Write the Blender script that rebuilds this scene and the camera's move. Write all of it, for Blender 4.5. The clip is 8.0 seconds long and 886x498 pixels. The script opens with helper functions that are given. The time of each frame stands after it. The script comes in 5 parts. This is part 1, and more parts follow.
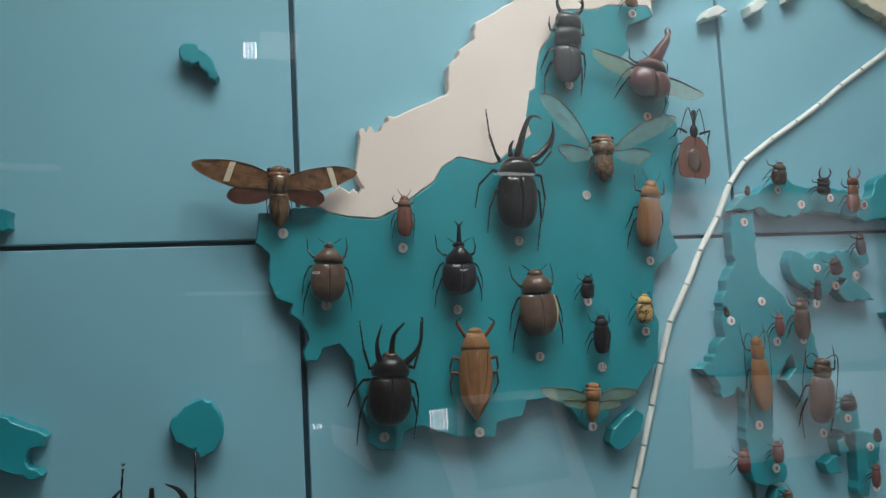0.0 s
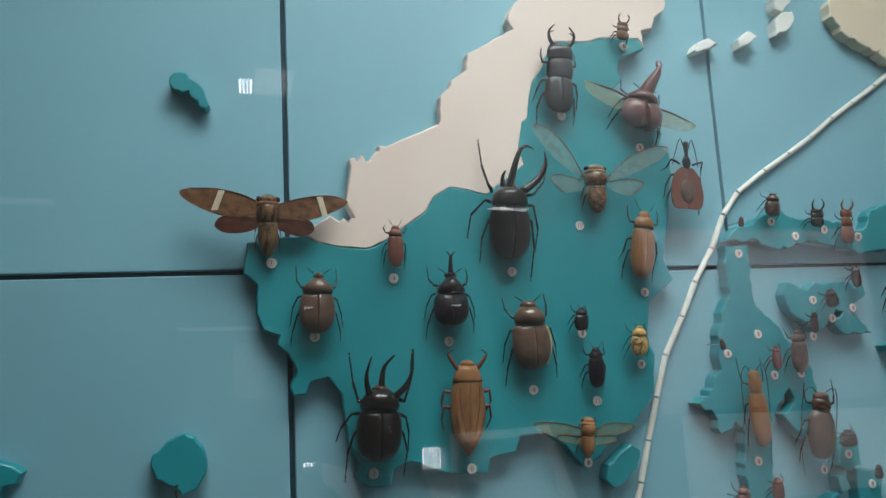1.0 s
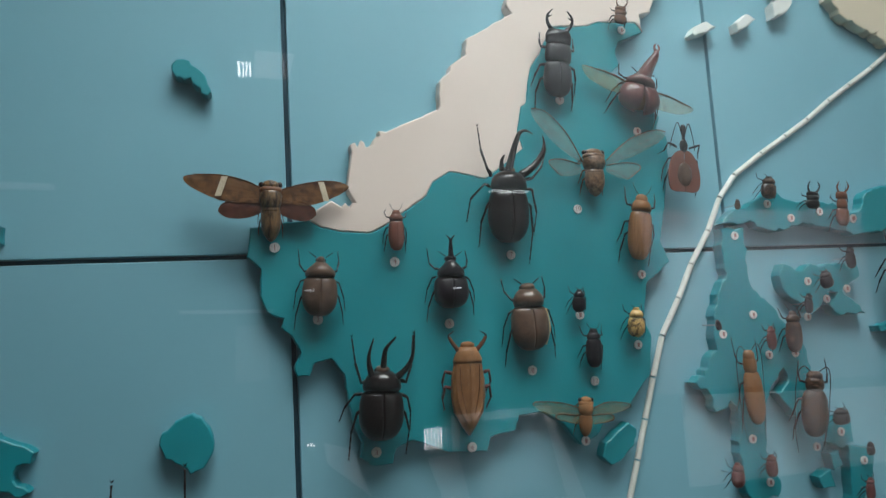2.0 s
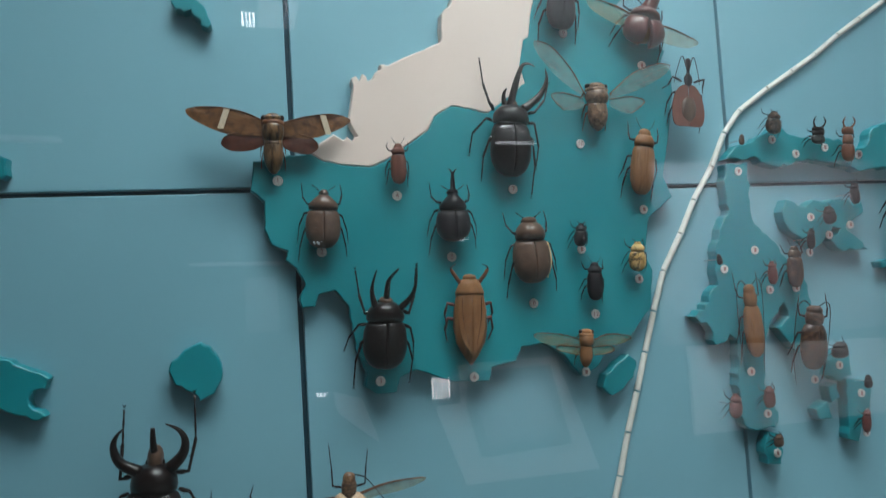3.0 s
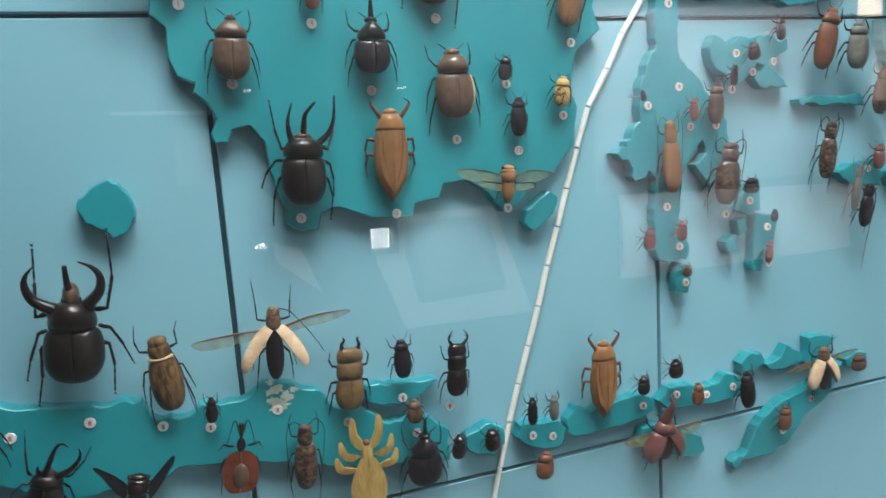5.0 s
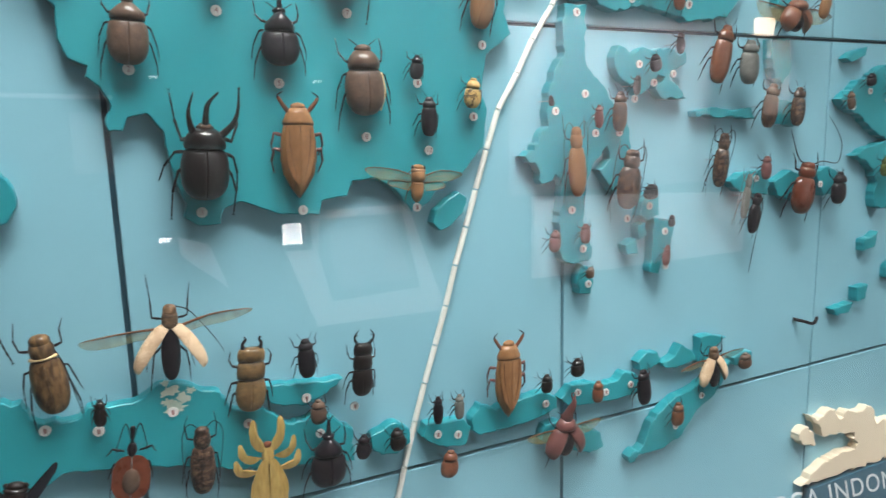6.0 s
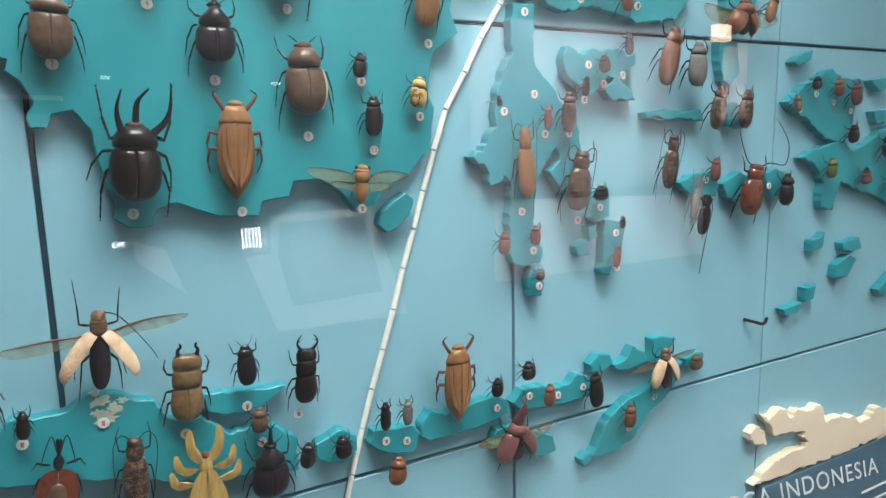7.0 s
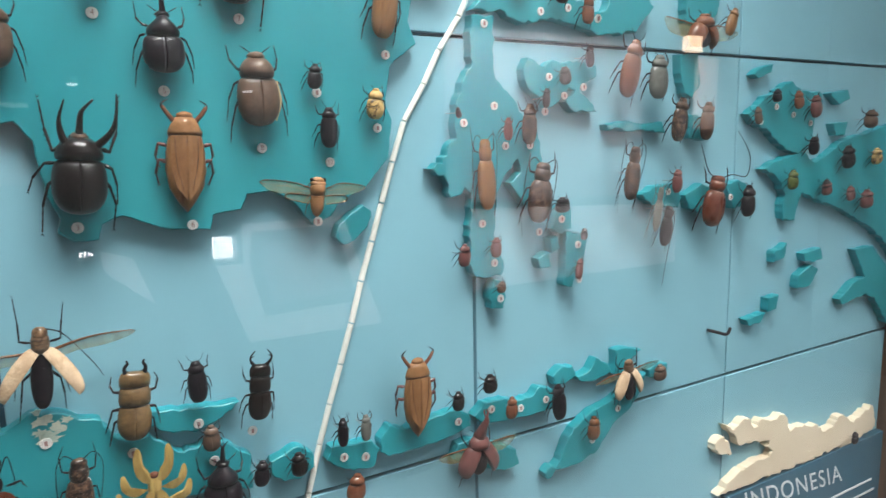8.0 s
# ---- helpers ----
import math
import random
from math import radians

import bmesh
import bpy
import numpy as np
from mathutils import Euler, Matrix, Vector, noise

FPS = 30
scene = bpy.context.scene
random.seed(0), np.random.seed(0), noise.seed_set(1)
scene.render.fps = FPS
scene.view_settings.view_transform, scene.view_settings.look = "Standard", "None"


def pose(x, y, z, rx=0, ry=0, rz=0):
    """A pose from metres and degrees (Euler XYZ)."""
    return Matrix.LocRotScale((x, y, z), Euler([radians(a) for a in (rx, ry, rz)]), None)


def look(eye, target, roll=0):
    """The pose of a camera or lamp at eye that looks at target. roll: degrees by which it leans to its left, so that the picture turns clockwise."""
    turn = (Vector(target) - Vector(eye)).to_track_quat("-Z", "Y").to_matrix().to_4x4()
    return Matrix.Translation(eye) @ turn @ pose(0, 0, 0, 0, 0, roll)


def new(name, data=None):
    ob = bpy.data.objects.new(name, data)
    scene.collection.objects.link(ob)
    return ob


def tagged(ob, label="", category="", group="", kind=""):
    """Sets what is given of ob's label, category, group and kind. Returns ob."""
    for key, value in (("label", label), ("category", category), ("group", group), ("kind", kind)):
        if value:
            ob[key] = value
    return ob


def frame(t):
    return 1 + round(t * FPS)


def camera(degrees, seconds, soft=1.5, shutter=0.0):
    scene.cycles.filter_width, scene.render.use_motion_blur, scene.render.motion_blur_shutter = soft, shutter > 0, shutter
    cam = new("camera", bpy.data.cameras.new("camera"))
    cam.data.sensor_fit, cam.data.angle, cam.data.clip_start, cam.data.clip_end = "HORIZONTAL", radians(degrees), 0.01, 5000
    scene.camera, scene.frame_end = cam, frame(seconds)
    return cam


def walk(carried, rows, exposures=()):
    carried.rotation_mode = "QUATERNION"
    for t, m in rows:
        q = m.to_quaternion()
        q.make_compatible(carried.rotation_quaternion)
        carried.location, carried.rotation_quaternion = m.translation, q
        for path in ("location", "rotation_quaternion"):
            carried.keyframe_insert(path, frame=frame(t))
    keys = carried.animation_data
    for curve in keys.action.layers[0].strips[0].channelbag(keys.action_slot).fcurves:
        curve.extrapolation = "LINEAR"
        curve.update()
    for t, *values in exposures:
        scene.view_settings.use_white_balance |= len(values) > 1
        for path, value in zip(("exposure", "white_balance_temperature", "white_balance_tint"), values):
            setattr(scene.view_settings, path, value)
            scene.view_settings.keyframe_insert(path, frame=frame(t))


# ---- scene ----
cam = camera(65.6, 8.0, 1.3, 0.5)
PATH = [
    (0, (-0.04, -0.554, 1.447), (0.497, 1.365, 1.621), -3.1),
    (0.5, (-0.037, -0.551, 1.446), (0.494, 1.364, 1.667), -2.9),
    (1, (-0.036, -0.546, 1.443), (0.52, 1.355, 1.721), -3.1),
    (1.2, (-0.038, -0.545, 1.445), (0.524, 1.351, 1.741), -2.9),
    (2.5, (-0.038, -0.56, 1.437), (0.502, 1.359, 1.6), -3.7),
    (3, (-0.035, -0.559, 1.423), (0.49, 1.368, 1.528), -3.5),
    (3.5, (-0.027, -0.557, 1.419), (0.511, 1.369, 1.403), -3.3),
    (4, (-0.025, -0.555, 1.407), (0.544, 1.359, 1.299), -3.7),
    (4.2, (-0.027, -0.554, 1.405), (0.563, 1.351, 1.256), -4.0),
    (5.3, (-0.016, -0.56, 1.407), (0.692, 1.277, 1.056), -3.2),
    (5.5, (-0.019, -0.559, 1.407), (0.749, 1.256, 1.063), -2.8),
    (6, (-0.011, -0.559, 1.407), (0.862, 1.207, 1.066), -1.5),
    (6.5, (-0.001, -0.556, 1.403), (0.939, 1.177, 1.068), -1.4),
    (7, (0.01, -0.557, 1.403), (0.969, 1.166, 1.071), -1.3),
    (7.5, (0.021, -0.557, 1.403), (0.989, 1.161, 1.075), -1.4),
    (8, (0.029, -0.56, 1.406), (1.044, 1.135, 1.095), -1.1),
]
EXPOSURES = [(0.0, -0.30, 6500, 10), (1.2, -0.30, 6550, 10), (2.3, -0.38, 6350, 9), (3.0, -0.28, 6300, 9), (4.2, -0.26, 6200, 8), (5.3, 0.80, 6700, 13), (8.0, 0.80, 6750, 14)]
walk(cam, [(t, look(eye, target, roll)) for t, eye, target, roll in PATH], EXPOSURES)

# ---- light ----
world = bpy.data.worlds.new("sky")
world.use_nodes = True
scene.world = world
sky = world.node_tree.nodes.new("ShaderNodeTexSky")
sky.sky_type = "NISHITA"
sky.sun_disc = False
sky.sun_elevation, sky.sun_rotation = radians(40), radians(200)
world.node_tree.nodes["Background"].inputs["Strength"].default_value = 0.1
world.node_tree.links.new(sky.outputs["Color"], world.node_tree.nodes["Background"].inputs["Color"])


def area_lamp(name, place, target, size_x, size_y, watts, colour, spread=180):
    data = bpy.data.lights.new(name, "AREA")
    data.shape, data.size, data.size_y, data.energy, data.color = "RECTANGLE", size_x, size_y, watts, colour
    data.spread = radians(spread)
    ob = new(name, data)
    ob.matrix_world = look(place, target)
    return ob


area_lamp("ceiling_lamp_light", (0.22, -0.47, 2.30), (0.22, -0.36, 0), 0.78, 0.42, 10.5, (0.98, 1.0, 0.985), 120)
# unseen fill lamp, added to brighten the mirrored sheets and soften board shadows
area_lamp("rear_fill_light", (1.8, -1.20, 2.86), (1.9, -1.88, 2.2), 2.0, 0.25, 200, (1.0, 0.96, 0.95))


# ---- materials ----
def nodes_of(name):
    m = bpy.data.materials.new(name)
    m.use_nodes = True
    return m, m.node_tree.nodes, m.node_tree.links, m.node_tree.nodes["Principled BSDF"]


def surface(name, dark, light, rough=0.5, scale=30.0, bump=0.1, metal=0.0, coat=0.0, deep=0.0006, fine=400.0, each=0.0, spec=0.5, stretch=(1, 1, 1), low=0.35, high=0.65, patch=0.25):
    """Two-scale noise colour between dark and light, with fine relief and uneven gloss."""
    m, n, l, b = nodes_of(name)
    co = n.new("ShaderNodeTexCoord")
    mp = n.new("ShaderNodeMapping")
    mp.inputs["Scale"].default_value = stretch
    l.new(co.outputs["Object"], mp.inputs["Vector"])
    a, f = n.new("ShaderNodeTexNoise"), n.new("ShaderNodeTexNoise")
    a.inputs["Scale"].default_value, f.inputs["Scale"].default_value = scale, fine
    a.inputs["Detail"].default_value, f.inputs["Detail"].default_value = 5, 3
    for t in (a, f):
        l.new(mp.outputs["Vector"], t.inputs["Vector"])
    mix = n.new("ShaderNodeMix")
    mix.inputs["Factor"].default_value = patch
    l.new(a.outputs["Fac"], mix.inputs["A"])
    l.new(f.outputs["Fac"], mix.inputs["B"])
    ramp = n.new("ShaderNodeValToRGB")
    ramp.color_ramp.elements[0].position, ramp.color_ramp.elements[1].position = low, high
    ramp.color_ramp.elements[0].color, ramp.color_ramp.elements[1].color = (*dark, 1), (*light, 1)
    l.new(mix.outputs["Result"], ramp.inputs["Fac"])
    out = ramp.outputs["Color"]
    if each:
        info, hsv, mr = n.new("ShaderNodeObjectInfo"), n.new("ShaderNodeHueSaturation"), n.new("ShaderNodeMapRange")
        mr.inputs["To Min"].default_value, mr.inputs["To Max"].default_value = 1 - each, 1 + each
        l.new(info.outputs["Random"], mr.inputs["Value"])
        l.new(mr.outputs["Result"], hsv.inputs["Value"])
        l.new(out, hsv.inputs["Color"])
        out = hsv.outputs["Color"]
    l.new(out, b.inputs["Base Color"])
    rr = n.new("ShaderNodeMapRange")
    rr.inputs["To Min"].default_value, rr.inputs["To Max"].default_value = max(rough - 0.08, 0.03), min(rough + 0.1, 1)
    l.new(a.outputs["Fac"], rr.inputs["Value"])
    l.new(rr.outputs["Result"], b.inputs["Roughness"])
    b.inputs["Metallic"].default_value, b.inputs["Coat Weight"].default_value = metal, coat
    b.inputs["Coat Roughness"].default_value = 0.05
    b.inputs["Specular IOR Level"].default_value = spec
    if bump:
        bp = n.new("ShaderNodeBump")
        bp.inputs["Strength"].default_value, bp.inputs["Distance"].default_value = bump, deep
        l.new(f.outputs["Fac"], bp.inputs["Height"])
        l.new(bp.outputs["Normal"], b.inputs["Normal"])
    return m


blue_board = surface("blue_board", (0.19, 0.41, 0.495), (0.225, 0.46, 0.545), 0.42, 3, 0.06, fine=700, each=0.02)
teal = surface("teal_board", (0.003, 0.215, 0.255), (0.010, 0.262, 0.302), 0.45, 9, 0.08, fine=500, each=0.05)
ivory = surface("ivory_board", (0.68, 0.57, 0.42), (0.76, 0.65, 0.50), 0.5, 9, 0.08, fine=500)
cream = surface("cream_board", (0.74, 0.61, 0.54), (0.81, 0.68, 0.61), 0.5, 9, 0.08, fine=500)
white_board = surface("white_board", (0.70, 0.70, 0.66), (0.82, 0.82, 0.78), 0.5, 20, 0.08)
chipped = surface("bare_chipped_board", (0.35, 0.42, 0.36), (0.62, 0.60, 0.50), 0.7, 60, 0.3)
backing = surface("dark_backing", (0.010, 0.055, 0.085), (0.018, 0.080, 0.115), 0.7, 20, 0.1)
rod_white = surface("white_rod", (0.66, 0.64, 0.58), (0.80, 0.79, 0.74), 0.45, 60, 0.1, each=0.06)
disc_white = surface("label_paper", (0.58, 0.56, 0.54), (0.68, 0.66, 0.64), 0.6, 80, 0.1, each=0.06)
ink = surface("label_ink", (0.26, 0.13, 0.13), (0.36, 0.20, 0.19), 0.6, 200, 0)
plaque_blue = surface("plaque_blue", (0.025, 0.10, 0.155), (0.04, 0.13, 0.19), 0.4, 8, 0.06)
letter_white = surface("lettering_white", (0.62, 0.66, 0.68), (0.72, 0.76, 0.78), 0.5, 60, 0)
frame_wood = surface("case_wood", (0.07, 0.035, 0.02), (0.14, 0.075, 0.045), 0.4, 12, 0.2, stretch=(6, 6, 0.6))
wall_paint = surface("wall_paint", (0.036, 0.052, 0.056), (0.050, 0.068, 0.074), 0.7, 2, 0.2)
ceiling_paint = surface("ceiling_paint", (0.70, 0.70, 0.68), (0.78, 0.78, 0.76), 0.8, 2, 0.2)
floor_tile = surface("floor_tile", (0.07, 0.07, 0.07), (0.11, 0.11, 0.105), 0.35, 3, 0.1)
veil_blue = surface("pale_blue_panel", (0.32, 0.31, 0.325), (0.39, 0.38, 0.395), 0.7, 2, 0.05)
frame_shade = surface("frame_shade", (0.16, 0.17, 0.18), (0.21, 0.22, 0.23), 0.6, 8, 0.05)
poster_white = surface("poster_white", (0.80, 0.79, 0.79), (0.86, 0.85, 0.85), 0.6, 3, 0.05)
metal_bar = surface("window_bar", (0.30, 0.31, 0.32), (0.42, 0.43, 0.44), 0.4, 30, 0.1, metal=0.6)
pin_steel = surface("pin_steel", (0.25, 0.25, 0.26), (0.4, 0.4, 0.41), 0.3, 60, 0, metal=1)


def shell(name, dark, light, rough=0.3, coat=0.5, scale=160.0, bump=0.3, stretch=(1, 1, 1), low=0.3, high=0.7, patch=0.4):
    return surface(name, dark, light, rough, scale, bump, coat=coat, fine=900, each=0.12, deep=0.00008, spec=0.2, stretch=stretch, low=low, high=high, patch=patch)


shell_black = shell("shell_black", (0.004, 0.0022, 0.002), (0.012, 0.005, 0.004), 0.34, 0.6, bump=0.05)
shell_dark = shell("shell_dark", (0.005, 0.003, 0.005), (0.016, 0.010, 0.013), 0.36, 0.35, bump=0.2)
shell_umber = shell("shell_umber", (0.055, 0.030, 0.020), (0.13, 0.078, 0.054), 0.33, 0.45, bump=0.4)
shell_brown = shell("shell_brown", (0.065, 0.024, 0.010), (0.16, 0.062, 0.024), 0.4, 0.3)
shell_red = shell("shell_red", (0.09, 0.032, 0.022), (0.17, 0.062, 0.042), 0.42, 0.3, stretch=(5, 0.4, 1))
shell_rust = shell("shell_rust", (0.10, 0.032, 0.016), (0.19, 0.066, 0.032), 0.32, 0.5)
shell_ruby = shell("shell_ruby", (0.075, 0.016, 0.008), (0.15, 0.038, 0.016), 0.28, 0.7)
shell_wine = shell("shell_wine", (0.09, 0.030, 0.028), (0.15, 0.058, 0.052), 0.32, 0.5)
shell_tan = shell("shell_tan", (0.13, 0.055, 0.020), (0.29, 0.135, 0.052), 0.4, 0.35, stretch=(5, 0.4, 1))
shell_orange = shell("shell_orange", (0.15, 0.062, 0.022), (0.33, 0.16, 0.07), 0.42, 0.3, bump=0.6, scale=90, stretch=(1.6, 0.7, 1))
shell_gold = shell("shell_gold", (0.045, 0.024, 0.010), (0.20, 0.118, 0.050), 0.30, 0.7, bump=0.7)
shell_leaf = shell("shell_leaf", (0.24, 0.14, 0.035), (0.50, 0.34, 0.12), 0.36, 0.4, stretch=(3, 0.6, 1))
shell_straw = shell("shell_straw", (0.30, 0.17, 0.09), (0.64, 0.46, 0.31), 0.5, 0.2, bump=0.7, scale=110, low=0.3, high=0.58)
shell_cicada = shell("shell_cicada", (0.05, 0.022, 0.010), (0.26, 0.15, 0.085), 0.36, 0.5, scale=260, bump=0.8, low=0.38, high=0.62)
shell_mottled = shell("shell_mottled", (0.016, 0.009, 0.008), (0.16, 0.088, 0.055), 0.32, 0.6, scale=220, bump=0.8, low=0.44, high=0.66)
shell_streaked = shell("shell_streaked", (0.022, 0.010, 0.005), (0.19, 0.105, 0.045), 0.32, 0.5, scale=120, stretch=(3, 1, 1), low=0.4, high=0.62)
shell_yellow = shell("shell_yellow", (0.045, 0.026, 0.010), (0.50, 0.31, 0.11), 0.4, 0.4, scale=140, low=0.42, high=0.50)
shell_grey = shell("shell_grey", (0.085, 0.082, 0.075), (0.17, 0.165, 0.15), 0.35, 0.4)
shell_green = shell("shell_green", (0.012, 0.03, 0.012), (0.16, 0.17, 0.035), 0.3, 0.5)
band_white = surface("pale_band", (0.50, 0.40, 0.28), (0.64, 0.54, 0.40), 0.5, 100, 0.1)
gold_edge = surface("golden_edge", (0.45, 0.28, 0.12), (0.60, 0.42, 0.22), 0.35, 100, 0.1, coat=0.4)


def membrane(name, colour, alpha, vein):
    """Wing skin: translucent, with fine streaks that run between colour and vein."""
    m, n, l, b = nodes_of(name)
    co, v, ramp, mr = n.new("ShaderNodeTexCoord"), n.new("ShaderNodeTexNoise"), n.new("ShaderNodeValToRGB"), n.new("ShaderNodeMapRange")
    v.inputs["Scale"].default_value, v.inputs["Detail"].default_value = 160, 6
    l.new(co.outputs["Object"], v.inputs["Vector"])
    ramp.color_ramp.elements[0].position, ramp.color_ramp.elements[1].position = 0.30, 0.55
    ramp.color_ramp.elements[0].color, ramp.color_ramp.elements[1].color = (*vein, 1), (*colour, 1)
    l.new(v.outputs["Fac"], ramp.inputs["Fac"])
    l.new(ramp.outputs["Color"], b.inputs["Base Color"])
    mr.inputs["From Min"].default_value, mr.inputs["From Max"].default_value = 0.30, 0.6
    mr.inputs["To Min"].default_value, mr.inputs["To Max"].default_value = min(alpha + 0.12, 1), alpha
    l.new(v.outputs["Fac"], mr.inputs["Value"])
    l.new(mr.outputs["Result"], b.inputs["Alpha"])
    b.inputs["Roughness"].default_value = 0.35
    return m


wing_brown = membrane("wing_brown", (0.19, 0.085, 0.030), 0.96, (0.06, 0.020, 0.008))
wing_red = membrane("wing_red", (0.085, 0.022, 0.010), 0.96, (0.04, 0.010, 0.005))
wing_clear = membrane("wing_clear", (0.34, 0.36, 0.32), 0.16, (0.16, 0.15, 0.09))
wing_amber = membrane("wing_amber", (0.30, 0.28, 0.12), 0.24, (0.28, 0.17, 0.05))
wing_black = membrane("wing_black", (0.012, 0.012, 0.02), 0.96, (0.006, 0.006, 0.008))

glass, gn, gl, gb = nodes_of("case_glass")
gn.remove(gb)
clear, gloss, blend, fres = gn.new("ShaderNodeBsdfTransparent"), gn.new("ShaderNodeBsdfGlossy"), gn.new("ShaderNodeMixShader"), gn.new("ShaderNodeLayerWeight")
clear.inputs["Color"].default_value = (0.95, 0.985, 0.98, 1)
gloss.inputs["Roughness"].default_value = 0.0
fres.inputs["Blend"].default_value = 0.5
steep, share = gn.new("ShaderNodeMath"), gn.new("ShaderNodeMapRange")
steep.operation = "POWER"
steep.inputs[1].default_value = 5.0
share.inputs["To Min"].default_value, share.inputs["To Max"].default_value = 0.085, 1.0
gl.new(fres.outputs["Facing"], steep.inputs[0])
gl.new(steep.outputs["Value"], share.inputs["Value"])
gl.new(share.outputs["Result"], blend.inputs["Fac"])
# pale haze in noise patches, painted into the pane in place of reflections
haze, haze_mix, gco, gnoise, gamount = gn.new("ShaderNodeBsdfDiffuse"), gn.new("ShaderNodeMixShader"), gn.new("ShaderNodeTexCoord"), gn.new("ShaderNodeTexNoise"), gn.new("ShaderNodeMapRange")
gnoise.inputs["Scale"].default_value, gnoise.inputs["Detail"].default_value = 3.0, 6
gamount.inputs["From Min"].default_value, gamount.inputs["From Max"].default_value = 0.35, 0.75
gamount.inputs["To Min"].default_value, gamount.inputs["To Max"].default_value = 0.003, 0.017
gl.new(gco.outputs["Object"], gnoise.inputs["Vector"])
gl.new(gnoise.outputs["Fac"], gamount.inputs["Value"])
gl.new(gamount.outputs["Result"], haze_mix.inputs["Fac"])
gl.new(clear.outputs["BSDF"], haze_mix.inputs[1])
gl.new(haze.outputs["BSDF"], haze_mix.inputs[2])
gl.new(haze_mix.outputs["Shader"], blend.inputs[1])
gl.new(gloss.outputs["BSDF"], blend.inputs[2])
gl.new(blend.outputs["Shader"], gn["Material Output"].inputs["Surface"])
glass_inner, hn, hl, hb = nodes_of("case_glass_inner_face")
hn.remove(hb)
hc = hn.new("ShaderNodeBsdfTransparent")
hl.new(hc.outputs["BSDF"], hn["Material Output"].inputs["Surface"])


# ---- mesh helpers ----
from mathutils import geometry


def mesh_object(name, bm, material, parent=None, label="", smooth=False):
    data = bpy.data.meshes.new(name)
    bmesh.ops.recalc_face_normals(bm, faces=bm.faces)
    if smooth:
        for f in bm.faces:
            f.smooth = True
    bm.to_mesh(data)
    bm.free()
    data.materials.append(material)
    ob = new(name, data)
    ob.parent = parent
    if label:
        ob["label"] = label
    return ob


def part(name, bm, material, parent, label="", smooth=True):
    return mesh_object(name, bm, material, parent, label, smooth)


def box(bm, x0, x1, y0, y1, z0, z1, bevel=0.0):
    made = bmesh.ops.create_cube(bm, size=1, matrix=Matrix.Translation(((x0 + x1) / 2, (y0 + y1) / 2, (z0 + z1) / 2)) @ Matrix.Diagonal((abs(x1 - x0), abs(y1 - y0), abs(z1 - z0), 1)))
    if bevel:
        edges = {e for v in made["verts"] for e in v.link_edges}
        bmesh.ops.bevel(bm, geom=list(edges), offset=bevel, segments=2, affect="EDGES", profile=0.5)
    return bm


# ---- room and board ----
X0, X1, Z0, Z1 = -0.803, 1.198, 0.69, 1.91
PANEL = 0.4


def structure(ob, label, category=""):
    return tagged(ob, label, category, "", "structure")


room = (-3.2, 4.2, -2.2, 0.08, 2.95)


def plain(name, material, label, dims, category=""):
    bm = bmesh.new()
    box(bm, *dims)
    return structure(mesh_object(name, bm, material), label, category)


plain("floor", floor_tile, "grey tiled museum floor", (-3.2, 4.2, -2.3, 0.2, -0.06, 0), "floor")
plain("ceiling", ceiling_paint, "plain white ceiling", (-3.2, 4.2, -2.3, 0.2, 2.95, 3.05), "ceiling")
plain("wall_north", wall_paint, "painted wall that carries the map board", (-3.2, 4.2, 0.03, 0.15, 0, 2.95), "wall")
plain("wall_west", wall_paint, "plain painted side wall", (-3.3, -3.2, -2.3, 0.2, 0, 2.95), "wall")
plain("wall_east", wall_paint, "plain painted side wall", (4.2, 4.3, -2.3, 0.2, 0, 2.95), "wall")

# rear wall with two small barred openings to the daylight
OPENINGS = [(0.555, 0.652, 1.0, 1.09), (-0.048, 0.0, 2.36, 2.455), (0.145, 0.19, 1.05, 1.08)]
bm = bmesh.new()
xs = sorted({-3.2, 4.2, *(o[0] for o in OPENINGS), *(o[1] for o in OPENINGS)})
zs = sorted({0.0, 2.95, *(o[2] for o in OPENINGS), *(o[3] for o in OPENINGS)})
for xa, xb in zip(xs, xs[1:]):
    for za, zb in zip(zs, zs[1:]):
        if not any(o[0] <= xa and xb <= o[1] and o[2] <= za and zb <= o[3] for o in OPENINGS):
            box(bm, xa, xb, -2.12, -2.02, za, zb)
bmesh.ops.remove_doubles(bm, verts=bm.verts, dist=1e-5)
structure(mesh_object("wall_south", bm, wall_paint), "painted wall with small barred daylight openings", "wall")

# the blue panels on a dark backing
board = structure(plain("wall_board_backing", backing, "dark backing board behind blue panels", (X0 - 0.4, X1, 0.008, 0.028, 0.5, 2.3)), "dark backing board behind the blue map panels", "board")
COLS = [(-1.203, -0.403, 0.004), (-0.403, -0.003, 0.004), (-0.003, 0.4, 0.0042), (0.4, 0.797, 0.0034), (0.797, 1.198, 0.0022)]
ROWSZ = [(0.5, 0.69), (0.69, 1.092), (1.092, 1.502), (1.502, 1.91), (1.91, 2.3)]
for i, (xa, xb, gap) in enumerate(COLS):
    for j, (za, zb) in enumerate(ROWSZ):
        lift = 0.005 if (i < 2 and j in (2, 3)) else 0.0
        bm = bmesh.new()
        bot = za + 0.002 + (lift if j == 3 else 0)
        top = zb - 0.002 + (lift if j == 2 else 0)
        lean = 0.006 if j > 2 else 0.0
        right = xb - (COLS[i + 1][2] / 2 if i < 4 else 0)
        box(bm, xa + gap / 2 + (lean if i == 3 else 0), right + (lean if i == 2 else 0), 0.0, 0.010, bot, top, 0.0008)
        part("panel", bm, blue_board, board, smooth=False)

